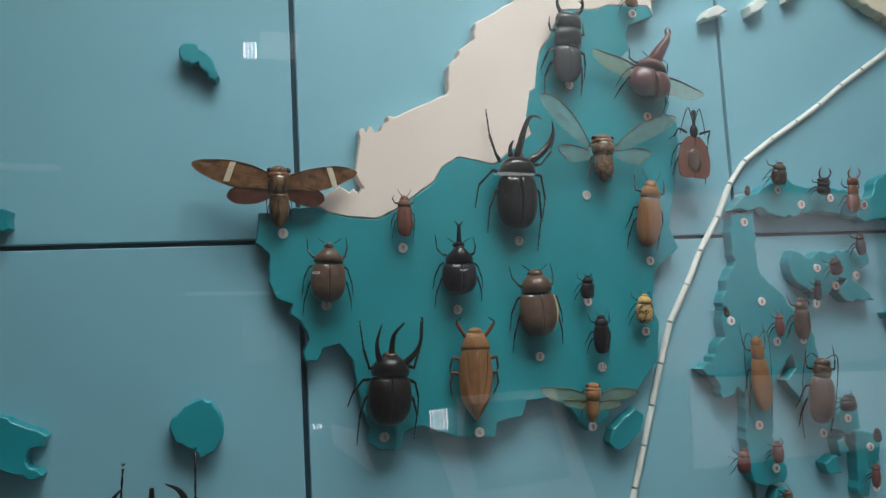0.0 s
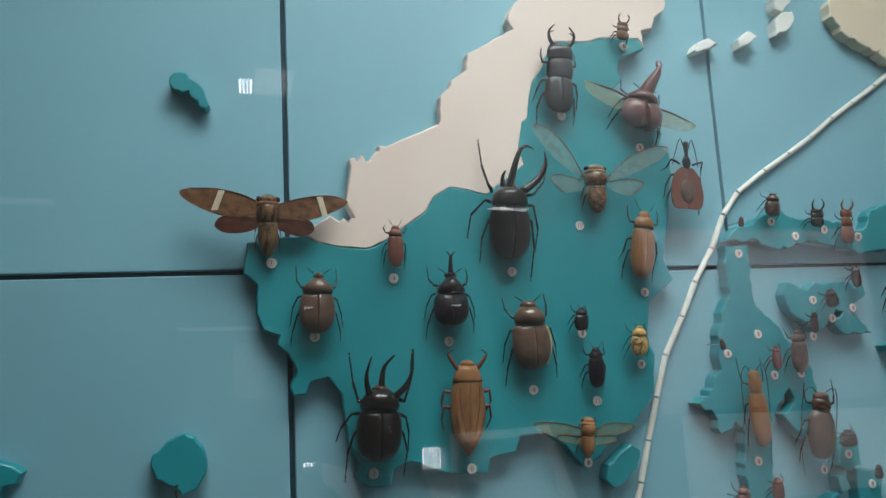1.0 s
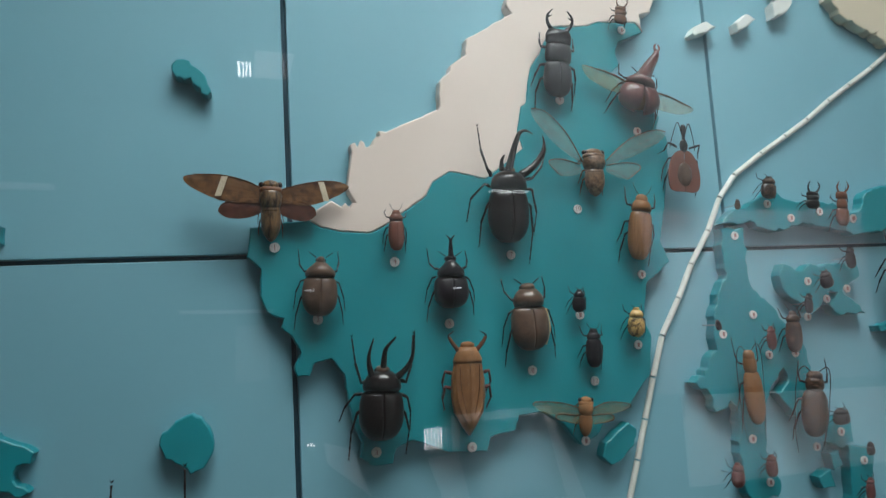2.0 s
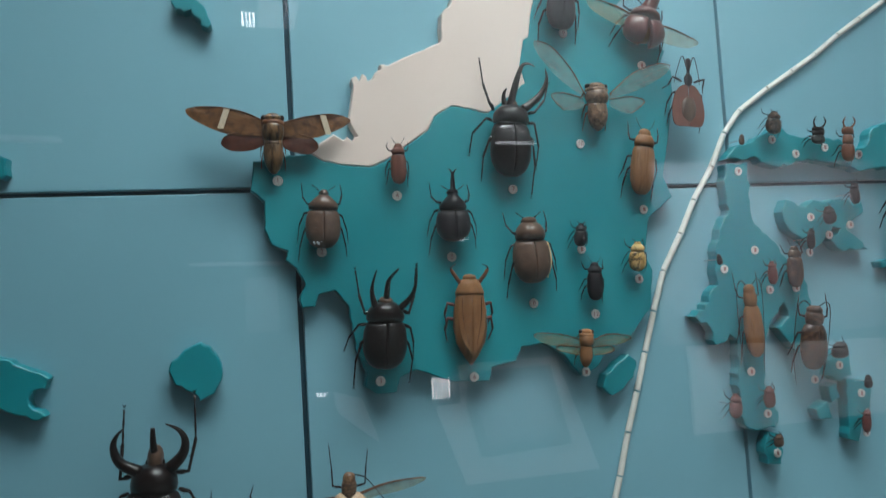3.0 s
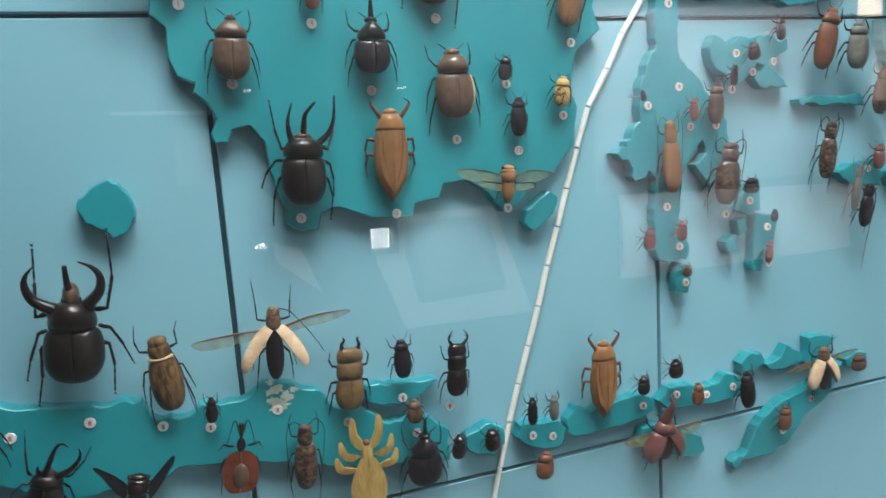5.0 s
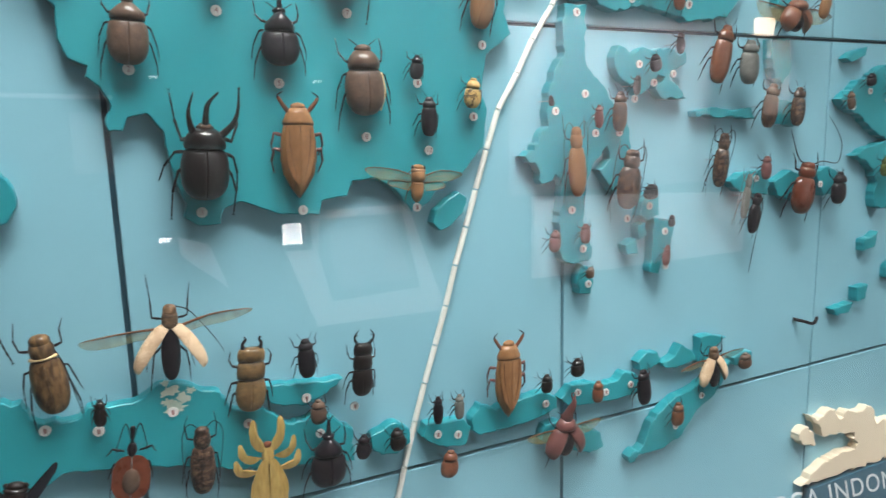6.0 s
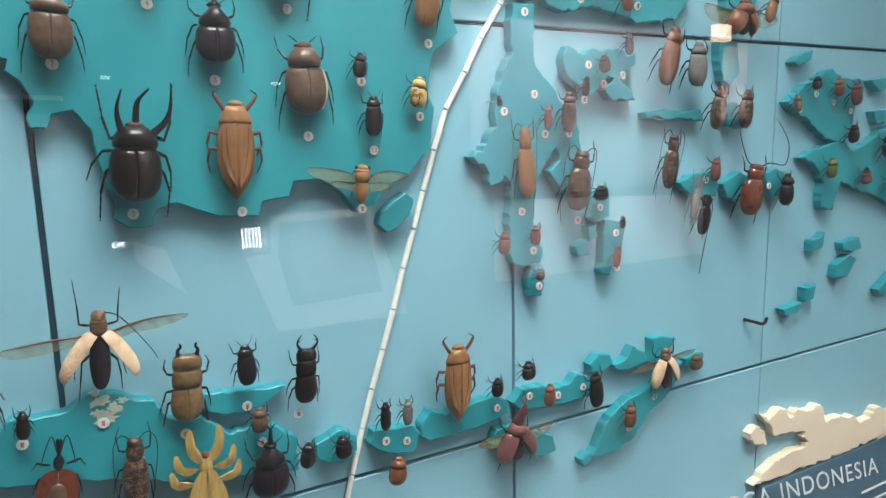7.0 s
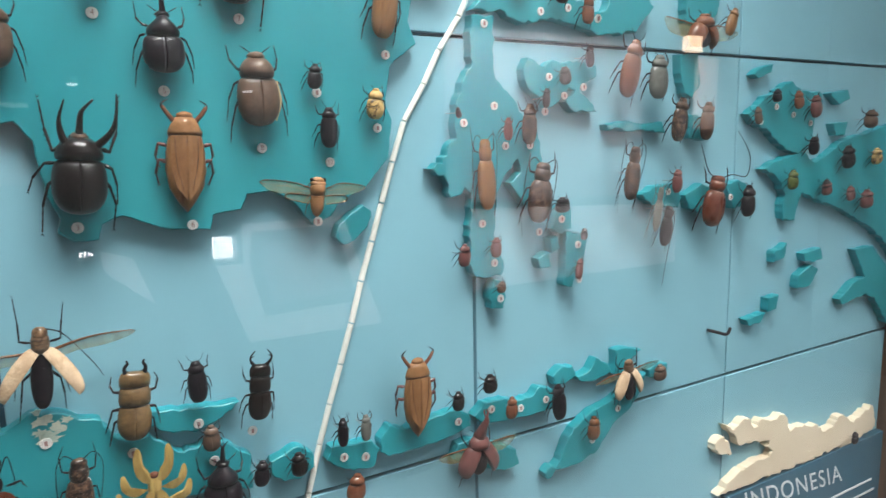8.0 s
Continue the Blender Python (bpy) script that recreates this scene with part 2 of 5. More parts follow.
# ---- the case: glass and posts ----
GY = -0.075
bm = bmesh.new()
box(bm, X0 - 0.4, X1 + 0.002, GY, GY + 0.005, 0.5, 2.3)
pane = structure(mesh_object("window_1", bm, glass), "clear glass front of the specimen case", "glass")
pane.data.materials.append(glass_inner)
for f in pane.data.polygons:
    f.material_index = 0 if f.normal.y < -0.5 else 1
pane.visible_shadow = False
bm = bmesh.new()
box(bm, X1 + 0.003, X1 + 0.05, -0.09, 0.02, 0.5, 2.3, 0.003)
tagged(mesh_object("case_post", bm, frame_wood), "dark brown wooden post at the end of the case", "post")
plain("trim_top", frame_wood, "wooden top rail of the case", (X0 - 0.4, X1 + 0.05, -0.09, 0.02, 2.302, 2.35), "rail")
plain("trim_bottom", frame_wood, "wooden bottom rail of the case", (X0 - 0.4, X1 + 0.05, -0.09, 0.02, 0.45, 0.498), "rail")

fixture = tagged(new("ceiling_light"), "white strip light hung over the case", "ceiling light")
bm = bmesh.new()
box(bm, -0.19, 0.63, -0.71, -0.23, 2.33, 2.375, 0.006)
part("housing", bm, ceiling_paint, fixture, smooth=False)
for x in (0.0, 0.48):
    part("hanger", box(bmesh.new(), x - 0.004, x + 0.004, -0.474, -0.466, 2.375, 2.95), metal_bar, fixture, smooth=False)

# housing made up to go with the added rear fill lamp
rear_fill_housing = tagged(new("ceiling_light"), "unseen white strip housing added for the rear fill lamp", "ceiling light")
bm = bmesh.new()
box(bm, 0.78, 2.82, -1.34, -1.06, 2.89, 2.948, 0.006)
part("housing", bm, ceiling_paint, rear_fill_housing, smooth=False)

# things on the rear wall that the glass mirrors
day, dn, dl, db = nodes_of("daylight")
dn.remove(db)
de = dn.new("ShaderNodeEmission")
de.inputs["Color"].default_value, de.inputs["Strength"].default_value = (0.93, 0.97, 1.0, 1), 15
dl.new(de.outputs["Emission"], dn["Material Output"].inputs["Surface"])
bm = bmesh.new()
box(bm, -0.4, 1.0, -2.30, -2.29, 0.8, 2.7)
structure(mesh_object("backdrop", bm, day), "bright overcast daylight outside the rear openings", "backdrop")
for o in OPENINGS:
    bm = bmesh.new()
    count = round((o[1] - o[0]) / 0.0125)
    for k in range(1, count):
        x = o[0] + (o[1] - o[0]) * k / count
        box(bm, x - 0.0026, x + 0.0026, -2.04, -2.03, o[2], o[3])
    structure(mesh_object("window_bars", bm, metal_bar), "thin vertical bars in the small opening", "bars")


def wall_sheet(name, corners, front, material, parent=None):
    """A flat sheet on the rear wall with the corners given in x and z, its face at y = front."""
    b2 = bmesh.new()
    near = [b2.verts.new((x, front, z)) for x, z in corners]
    far = [b2.verts.new((x, -2.019, z)) for x, z in corners]
    b2.faces.new(near)
    b2.faces.new(far[::-1])
    for i in range(len(near)):
        k = (i + 1) % len(near)
        b2.faces.new((near[i], near[k], far[k], far[i]))
    return mesh_object(name, b2, material, parent)


slanted = tagged(new("wall_frame"), "pale slanting framed panel on the rear wall", "wall frame")
OUTER = [(0.656, 1.13), (0.656, 0.99), (0.56, 0.99), (0.66, 0.70), (1.19, 0.69), (1.04, 1.13)]
MIDDLE = [(0.675, 0.985), (0.72, 0.79), (1.08, 0.80), (1.01, 1.10), (0.69, 1.10)]
INNER = [(0.715, 0.97), (0.755, 0.83), (1.035, 0.84), (0.98, 1.06), (0.725, 1.06)]
wall_sheet("mount", OUTER, -2.010, ceiling_paint, slanted)
wall_sheet("frame_bar", MIDDLE, -2.004, frame_shade, slanted)
wall_sheet("field", INNER, -1.999, veil_blue, slanted)
# pale sheets added to stand in for soft patches and streaks in the glass
tagged(wall_sheet("wall_patch", [(0.203, 1.078), (0.30, 1.045), (0.355, 0.885), (0.21, 1.01)], -2.006, poster_white), "small white wedge-shaped sheet added on the rear wall for a mirrored light wedge", "notice")
tagged(wall_sheet("wall_patch", [(-0.075, 1.49), (0.03, 1.485), (0.035, 1.30), (-0.08, 1.30)], -2.008, veil_blue), "small pale sheet added on the rear wall for a mirrored patch", "notice")
tagged(wall_sheet("wall_patch", [(0.012, 2.455), (0.15, 2.45), (0.13, 2.355), (0.004, 2.36)], -2.008, poster_white), "small white sheet added beside the upper rear opening for a mirrored patch", "notice")
tagged(wall_sheet("wall_streak", [(-0.25, 1.548), (0.05, 1.538), (0.05, 1.526), (-0.25, 1.536)], -1.985, poster_white), "thin white strip added on the rear wall for a mirrored streak", "ledge")
tagged(wall_sheet("wall_streak", [(-0.79, 1.975), (-0.62, 1.969), (-0.62, 1.953), (-0.79, 1.957)], -1.985, poster_white), "thin white strip added on the rear wall for a mirrored streak", "ledge")
tagged(wall_sheet("wall_poster", [(1.61, 1.12), (2.88, 1.065), (2.88, 0.76), (1.61, 0.768)], -2.0, poster_white), "white blank notice sheet on the rear wall", "poster")
# glowing sheets added where a bright streak and two glints mirror in the glass
glint_glow, tn, tl, tb = nodes_of("glint_glow")
tb.inputs["Base Color"].default_value = (0.9, 0.92, 0.95, 1)
tb.inputs["Emission Color"].default_value, tb.inputs["Emission Strength"].default_value = (0.93, 0.97, 1.0, 1), 3.0
tagged(wall_sheet("glow_streak", [(0.855, 1.948), (1.01, 1.943), (1.01, 1.938), (0.855, 1.943)], -1.985, glint_glow), "short glowing white strip added on the rear wall for a mirrored streak", "tube light")
for x, z in ((0.172, 1.596), (0.705, 1.585)):
    tagged(wall_sheet("glow_spot", [(x - 0.015, z + 0.0035), (x + 0.015, z + 0.0035), (x + 0.011, z - 0.0035), (x - 0.011, z - 0.0035)], -1.99, glint_glow), "small glowing white sheet added on the rear wall for a mirrored glint", "spot light", "spot lights on the rear wall")
# pale panel added so that its reflection lays a haze over the glass
bm = bmesh.new()
box(bm, 1.50, 2.62, -2.018, -2.004, 1.13, 1.86, 0.002)
tagged(mesh_object("veil_panel", bm, veil_blue), "pale panel added on the rear wall to veil the glass", "notice board")
lamp_glow, ln, ll, lb = nodes_of("warm_lamp_glow")
lb.inputs["Base Color"].default_value = (0.9, 0.7, 0.5, 1)
lb.inputs["Emission Color"].default_value, lb.inputs["Emission Strength"].default_value = (1.0, 0.76, 0.52, 1), 5
lamp = tagged(new("wall_lamp"), "small warm glowing wall lamp on a pale wooden panel", "wall lamp")
bm = bmesh.new()
box(bm, 2.90, 3.00, -2.018, -1.97, 1.82, 1.90, 0.006)
part("shade", bm, lamp_glow, lamp, "warm glowing shade", smooth=False)
bm = bmesh.new()
box(bm, 3.00, 3.16, -2.018, -1.995, 1.44, 1.80, 0.003)
part("back_panel", bm, cream, lamp, smooth=False)

GROUP = "map reliefs on the board"
THICK = 0.012


def slab(name, outline, material, parent, label="", jag=0.0006):
    """Cut board: the outline in millimetres on the panels, raised and chamfered."""
    bm = bmesh.new()
    area = sum(a[0] * b[1] - b[0] * a[1] for a, b in zip(outline, outline[1:] + outline[:1]))
    pts = outline if area > 0 else outline[::-1]
    pts = [Vector((x / 1000, z / 1000)) for x, z in pts]
    rng = random.Random(int(pts[0].x * 1e4) + len(pts))
    fine = []
    for a, b in zip(pts, pts[1:] + pts[:1]):
        fine.append(a)
        cuts = int((b - a).length / 0.006)
        side = Vector((a.y - b.y, b.x - a.x)).normalized() if (b - a).length > 1e-6 else Vector((0, 0))
        for k in range(cuts):
            fine.append(a.lerp(b, (k + 1) / (cuts + 1) + rng.uniform(-0.05, 0.05)) + side * rng.uniform(-1, 1) * jag)
    pts = fine
    count = len(pts)
    inner = []
    for i, p in enumerate(pts):
        a, b = (p - pts[i - 1]), (pts[(i + 1) % count] - p)
        na, nb = Vector((-a.y, a.x)).normalized(), Vector((-b.y, b.x)).normalized()
        nn = na + nb
        nn = nn.normalized() if nn.length > 0.2 else na
        inner.append(p + nn * 0.0010)
    back = [bm.verts.new((p.x, 0.0, p.y)) for p in pts]
    mid = [bm.verts.new((p.x, -THICK + 0.0009, p.y)) for p in pts]
    front = [bm.verts.new((p.x, -THICK, p.y)) for p in inner]
    for i in range(count):
        k = (i + 1) % count
        bm.faces.new((back[i], back[k], mid[k], mid[i]))
        bm.faces.new((mid[i], mid[k], front[k], front[i]))
    flat = [Vector((v.co.x, v.co.z)) for v in front]
    spots, _, tris, *_ = geometry.delaunay_2d_cdt(flat, [], [list(range(count))], 1, 1e-6)
    caps = [bm.verts.new((p.x, -THICK, p.y)) for p in spots]
    for tri in tris:
        bm.faces.new([caps[i] for i in tri])
    bmesh.ops.remove_doubles(bm, verts=bm.verts, dist=2e-5)
    return mesh_object(name, bm, material, parent, label)


def island(name, label, material, outline):
    return tagged(slab(name, outline, material, None, "", 0.0026 if material is ivory else 0.0019 if len(outline) > 14 else 0.0012), label, "map relief", GROUP)


def number_disc(x, z, number=""):
    """A round paper number label on the relief."""
    bm = bmesh.new()
    bmesh.ops.create_cone(bm, cap_ends=True, segments=24, radius1=0.0040, radius2=0.0038, depth=0.0012, matrix=Matrix.Rotation(radians(90), 4, "X"))
    ob = mesh_object("number_label", bm, disc_white)
    ob.location = (x / 1000, -THICK - 0.0006, z / 1000)
    tagged(ob, "small round white number label beside a specimen", "label", "number labels")
    if number:
        data = bpy.data.curves.new("number", "FONT")
        data.body, data.size, data.align_x, data.align_y, data.extrude = number, 0.0058, "CENTER", "CENTER", 0.00006
        text = new("number", data)
        text.rotation_euler = (radians(90), 0, 0)
        text.location = (0, -0.00075, 0)
        data.materials.append(ink)
    else:
        bm = bmesh.new()
        box(bm, -0.0011, 0.0011, -0.0009, -0.0006, -0.0018, 0.0018)
        text = mesh_object("number", bm, ink)
    text.parent = ob
    return ob


borneo = tagged(new("island_relief"), "large Borneo relief of teal and cream board on the wall", "map relief", GROUP)
TEAL_COAST = [(-34, 1528), (-35, 1518), (-37, 1505), (-27, 1496), (-28, 1475), (-23, 1462), (-11, 1457), (-13, 1450), (-5, 1443), (1, 1430), (-4, 1419), (-2, 1412), (7, 1412), (11, 1421), (24, 1424), (34, 1411), (36, 1391), (40, 1371), (46, 1357), (43, 1347), (52, 1340), (69, 1340), (72, 1351), (86, 1356)]
TEAL_COAST += [(115, 1344), (147, 1341), (150, 1352), (172, 1355), (177, 1367), (199, 1368), (216, 1357), (230, 1338), (247, 1344), (255, 1355), (281, 1368), (303, 1391), (308, 1425), (302, 1437), (308, 1472), (334, 1491), (326, 1510), (335, 1547), (343, 1590)]
NORTH = [(343, 1608), (333, 1616), (338, 1627), (327, 1634), (308, 1641), (296, 1661), (289, 1666), (300, 1675), (297, 1688), (301, 1698), (314, 1703), (328, 1709), (321, 1718), (282, 1716), (270, 1711)]
BORDER = [(232, 1708), (220, 1681), (210, 1668), (206, 1653), (203, 1635), (198, 1632), (193, 1610), (197, 1594), (161, 1567), (129, 1573), (114, 1564), (108, 1553), (91, 1541), (72, 1528), (58, 1522), (34, 1524), (20, 1527), (9, 1534)]
CREAM_COAST = [(18, 1542), (29, 1549), (37, 1544), (40, 1547), (44, 1543), (46, 1547), (49, 1547), (43, 1557), (42, 1562), (47, 1589), (46, 1595), (50, 1597), (52, 1593), (55, 1599), (58, 1597), (59, 1593), (64, 1595), (65, 1599), (71, 1603), (70, 1607), (74, 1607), (76, 1606), (122, 1627), (124, 1630), (125, 1652), (135, 1662), (135, 1666), (150, 1677), (151, 1691), (196, 1718), (191, 1726), (196, 1739), (207, 1749), (217, 1768), (341, 1781), (356, 1758), (354, 1750), (342, 1741), (338, 1729), (326, 1726), (328, 1709)]
slab("teal_part", TEAL_COAST + NORTH + BORDER, teal, borneo)
slab("cream_part", CREAM_COAST + NORTH[-3:] + BORDER, cream, borneo, "cream board northern strip")
island("island_relief", "small teal cut-board islet on the blue wall", teal, [(-89, 1651), (-89, 1656), (-86, 1660), (-81, 1661), (-76, 1660), (-72, 1655), (-69, 1653), (-65, 1649), (-63, 1642), (-60, 1635), (-63, 1632), (-68, 1634), (-72, 1640), (-75, 1646), (-80, 1644), (-86, 1646)])
island("island_relief", "small teal cut-board islet on the blue wall", teal, [(-101, 1371), (-99, 1379), (-92, 1384), (-86, 1388), (-78, 1391), (-72, 1388), (-67, 1381), (-64, 1373), (-64, 1362), (-70, 1352), (-80, 1348), (-86, 1355), (-97, 1361)])
island("island_relief", "small teal cut-board islet on the blue wall", teal, [(-207, 1390), (-202, 1386), (-186, 1379), (-180, 1374), (-183, 1367), (-191, 1366), (-193, 1357), (-183, 1348), (-188, 1345), (-200, 1350), (-207, 1353), (-220, 1358), (-220, 1393)])
island("island_relief", "small teal cut-board islet on the blue wall", teal, [(-207, 1534), (-203, 1532), (-203, 1520), (-207, 1517), (-213, 1521), (-213, 1532)])
island("island_relief", "small teal cut-board islet on the blue wall", teal, [(277, 1352), (285, 1346), (281, 1332), (269, 1322), (258, 1318), (250, 1326), (254, 1337), (266, 1346)])
island("island_relief", "teal cut-board island relief with chamfered edges on the blue wall", teal, [(-262, 1262), (-214, 1243), (-176, 1238), (-148, 1231), (-127, 1229), (-99, 1224), (-94, 1226), (-77, 1224), (-73, 1216), (-68, 1207), (-43, 1205), (-36, 1212), (-19, 1210), (-1, 1211), (13, 1220), (31, 1218), (44, 1210), (54, 1208), (63, 1198), (68, 1189), (91, 1186), (102, 1176), (114, 1166), (127, 1168), (141, 1168), (155, 1159), (167, 1150), (167, 1120), (143, 1124), (97, 1131), (64, 1138), (3, 1156), (-31, 1161), (-53, 1165), (-70, 1158), (-111, 1158), (-137, 1155), (-190, 1188), (-262, 1206)])
island("island_relief", "small teal cut-board islet on the blue wall", teal, [(92, 1205), (125, 1200), (160, 1198), (154, 1192), (137, 1184), (128, 1180), (108, 1183), (90, 1193)])
island("island_relief", "small teal cut-board islet on the blue wall", teal, [(183, 1139), (199, 1145), (207, 1147), (220, 1138), (221, 1124), (208, 1116), (193, 1118), (183, 1128)])
island("island_relief", "small teal cut-board islet on the blue wall", teal, [(237, 1138), (253, 1137), (277, 1135), (285, 1125), (279, 1109), (258, 1110), (239, 1120), (233, 1127)])
island("island_relief", "teal cut-board island relief with chamfered edges on the blue wall", teal, [(286, 1134), (295, 1145), (313, 1136), (321, 1140), (345, 1142), (371, 1143), (384, 1135), (386, 1123), (371, 1119), (351, 1116), (319, 1115), (295, 1114), (286, 1121)])
island("island_relief", "teal cut-board island relief with chamfered edges on the blue wall", teal, [(390, 1132), (403, 1143), (428, 1143), (446, 1137), (465, 1138), (474, 1146), (489, 1141), (497, 1130), (497, 1118), (465, 1116), (428, 1118), (402, 1120)])
island("island_relief", "teal cut-board island relief with chamfered edges on the blue wall", teal, [(371, 1107), (385, 1109), (413, 1099), (443, 1083), (447, 1066), (428, 1063), (385, 1081), (365, 1093)])
island("island_relief", "teal cut-board island relief with chamfered edges on the blue wall", teal, [(492, 1046), (503, 1054), (511, 1073), (522, 1087), (547, 1101), (582, 1108), (609, 1121), (635, 1130), (628, 1110), (610, 1091), (583, 1078), (558, 1051), (528, 1043), (503, 1043)])
island("island_relief", "small teal cut-board islet on the blue wall", teal, [(482, 1045), (490, 1051), (498, 1047), (491, 1037), (485, 1037)])
island("island_relief", "small teal cut-board islet on the blue wall", teal, [(492, 1153), (504, 1162), (520, 1160), (525, 1149), (509, 1141), (495, 1143)])
island("island_relief", "small teal cut-board islet on the blue wall", teal, [(527, 1146), (546, 1151), (554, 1163), (572, 1153), (579, 1142), (548, 1136), (531, 1140)])
island("island_relief", "small teal cut-board islet on the blue wall", teal, [(584, 1166), (598, 1167), (627, 1160), (617, 1155), (603, 1147), (599, 1131), (583, 1138), (585, 1154)])
island("island_relief", "small teal cut-board islet on the blue wall", teal, [(639, 1132), (654, 1138), (671, 1135), (672, 1127), (657, 1119), (641, 1123)])
island("island_relief", "teal cut-board island relief with chamfered edges on the blue wall", teal, [(392, 1520), (391, 1493), (393, 1477), (383, 1462), (380, 1450), (374, 1439), (374, 1408), (364, 1398), (358, 1386), (344, 1381), (362, 1370), (367, 1353), (378, 1355), (383, 1362), (391, 1351), (390, 1339), (387, 1325), (389, 1306), (385, 1292), (391, 1278), (403, 1271), (424, 1272), (429, 1281), (417, 1310), (417, 1337), (422, 1356), (427, 1366), (445, 1387), (449, 1374), (435, 1364), (445, 1352), (457, 1340), (465, 1346), (471, 1365), (477, 1386), (471, 1413), (455, 1426), (437, 1448), (420, 1463), (417, 1479), (418, 1521)])
island("island_relief", "teal cut-board island relief with chamfered edges on the blue wall", teal, [(419, 1540), (445, 1551), (454, 1558), (470, 1548), (500, 1545), (527, 1544), (537, 1533), (557, 1535), (568, 1553), (580, 1559), (608, 1564), (632, 1546), (605, 1517), (574, 1514), (547, 1511), (520, 1519), (487, 1524), (463, 1517), (439, 1520), (425, 1527), (416, 1524), (394, 1525), (404, 1535)])
island("island_relief", "teal cut-board island relief with chamfered edges on the blue wall", teal, [(454, 1478), (458, 1485), (468, 1482), (479, 1477), (490, 1484), (501, 1481), (512, 1484), (532, 1483), (537, 1477), (547, 1481), (549, 1470), (532, 1462), (525, 1456), (545, 1441), (550, 1433), (517, 1433), (506, 1443), (519, 1455), (510, 1457), (498, 1443), (483, 1437), (461, 1453), (453, 1469)])
island("island_relief", "small teal cut-board islet on the blue wall", teal, [(502, 1337), (516, 1333), (517, 1312), (503, 1307), (489, 1314), (493, 1328)])
island("island_relief", "small teal cut-board islet on the blue wall", teal, [(509, 1309), (539, 1304), (537, 1289), (532, 1271), (522, 1260), (518, 1248), (506, 1252), (508, 1280)])
island("island_relief", "small teal cut-board islet on the blue wall", teal, [(417, 1269), (427, 1266), (431, 1250), (427, 1238), (412, 1240), (410, 1255)])
island("island_relief", "small teal cut-board islet on the blue wall", teal, [(487, 1304), (497, 1306), (501, 1292), (490, 1288)])
island("island_relief", "small teal cut-board islet on the blue wall", teal, [(471, 1284), (486, 1290), (490, 1273), (475, 1273)])
island("island_relief", "small teal cut-board islet on the blue wall", teal, [(564, 1420), (591, 1424), (622, 1420), (649, 1423), (655, 1410), (618, 1414), (600, 1412), (579, 1416), (566, 1414)])
island("island_relief", "small teal cut-board islet on the blue wall", teal, [(619, 1342), (644, 1351), (674, 1352), (686, 1335), (681, 1323), (636, 1329)])
island("island_relief", "small teal cut-board islet on the blue wall", teal, [(692, 1337), (721, 1350), (756, 1335), (761, 1317), (724, 1313), (700, 1321)])
island("island_relief", "small teal cut-board islet on the blue wall", teal, [(765, 1345), (790, 1351), (813, 1342), (810, 1318), (783, 1315)])
island("island_relief", "small teal cut-board islet on the blue wall", teal, [(676, 1498), (705, 1500), (712, 1465), (698, 1449), (685, 1455), (677, 1477)])
island("island_relief", "small teal cut-board islet on the blue wall", teal, [(689, 1431), (719, 1429), (735, 1410), (721, 1400), (696, 1404)])
island("island_relief", "small teal cut-board islet on the blue wall", teal, [(680, 1569), (745, 1575), (737, 1546), (708, 1531), (684, 1533)])
island("island_relief", "small teal cut-board islet on the blue wall", teal, [(810, 1480), (826, 1489), (848, 1494), (845, 1483), (819, 1475)])
island("island_relief", "small teal cut-board islet on the blue wall", teal, [(873, 1252), (891, 1256), (900, 1261), (895, 1240), (873, 1237)])
island("island_relief", "small teal cut-board islet on the blue wall", teal, [(940, 1242), (979, 1247), (988, 1231), (962, 1227), (944, 1231)])
island("island_relief", "small teal cut-board islet on the blue wall", teal, [(931, 1212), (962, 1224), (978, 1216), (959, 1194), (930, 1194)])
island("island_relief", "small teal cut-board islet on the blue wall", teal, [(864, 1189), (888, 1191), (885, 1172), (866, 1170)])
island("island_relief", "small teal cut-board islet on the blue wall", teal, [(819, 1166), (860, 1170), (851, 1157), (825, 1157)])
island("island_relief", "small teal cut-board islet on the blue wall", teal, [(979, 1460), (1020, 1466), (1029, 1453), (1002, 1445)])
island("island_relief", "small teal cut-board islet on the blue wall", teal, [(991, 1419), (1026, 1422), (1021, 1403), (1000, 1403)])
island("island_relief", "teal cut-board island relief with chamfered edges on the blue wall", teal, [(802, 1432), (825, 1443), (836, 1454), (853, 1457), (880, 1472), (892, 1474), (912, 1462), (959, 1460), (964, 1448), (948, 1430), (944, 1407), (934, 1385), (910, 1379), (884, 1386), (859, 1401), (840, 1414), (817, 1419)])
island("island_relief", "teal cut-board island relief with chamfered edges on the blue wall", teal, [(838, 1362), (867, 1373), (897, 1378), (928, 1381), (949, 1368), (969, 1373), (995, 1384), (1015, 1395), (1057, 1402), (1129, 1416), (1197, 1422), (1241, 1164), (1157, 1235), (1107, 1266), (1075, 1278), (1027, 1298), (969, 1313), (928, 1328), (919, 1314), (913, 1290), (888, 1294), (884, 1314), (889, 1327), (875, 1345), (856, 1357)])
island("island_relief", "teal cut-board island relief with chamfered edges on the blue wall", teal, [(1068, 1235), (1120, 1236), (1226, 1148), (1235, 1094), (1177, 1106), (1135, 1153), (1106, 1163), (1045, 1154), (1037, 1164), (1072, 1185), (1102, 1190)])
island("island_relief", "cream cut-board land relief on the blue wall", ivory, [(767, 1006), (780, 1013), (795, 1004), (804, 983), (783, 987), (768, 997)])
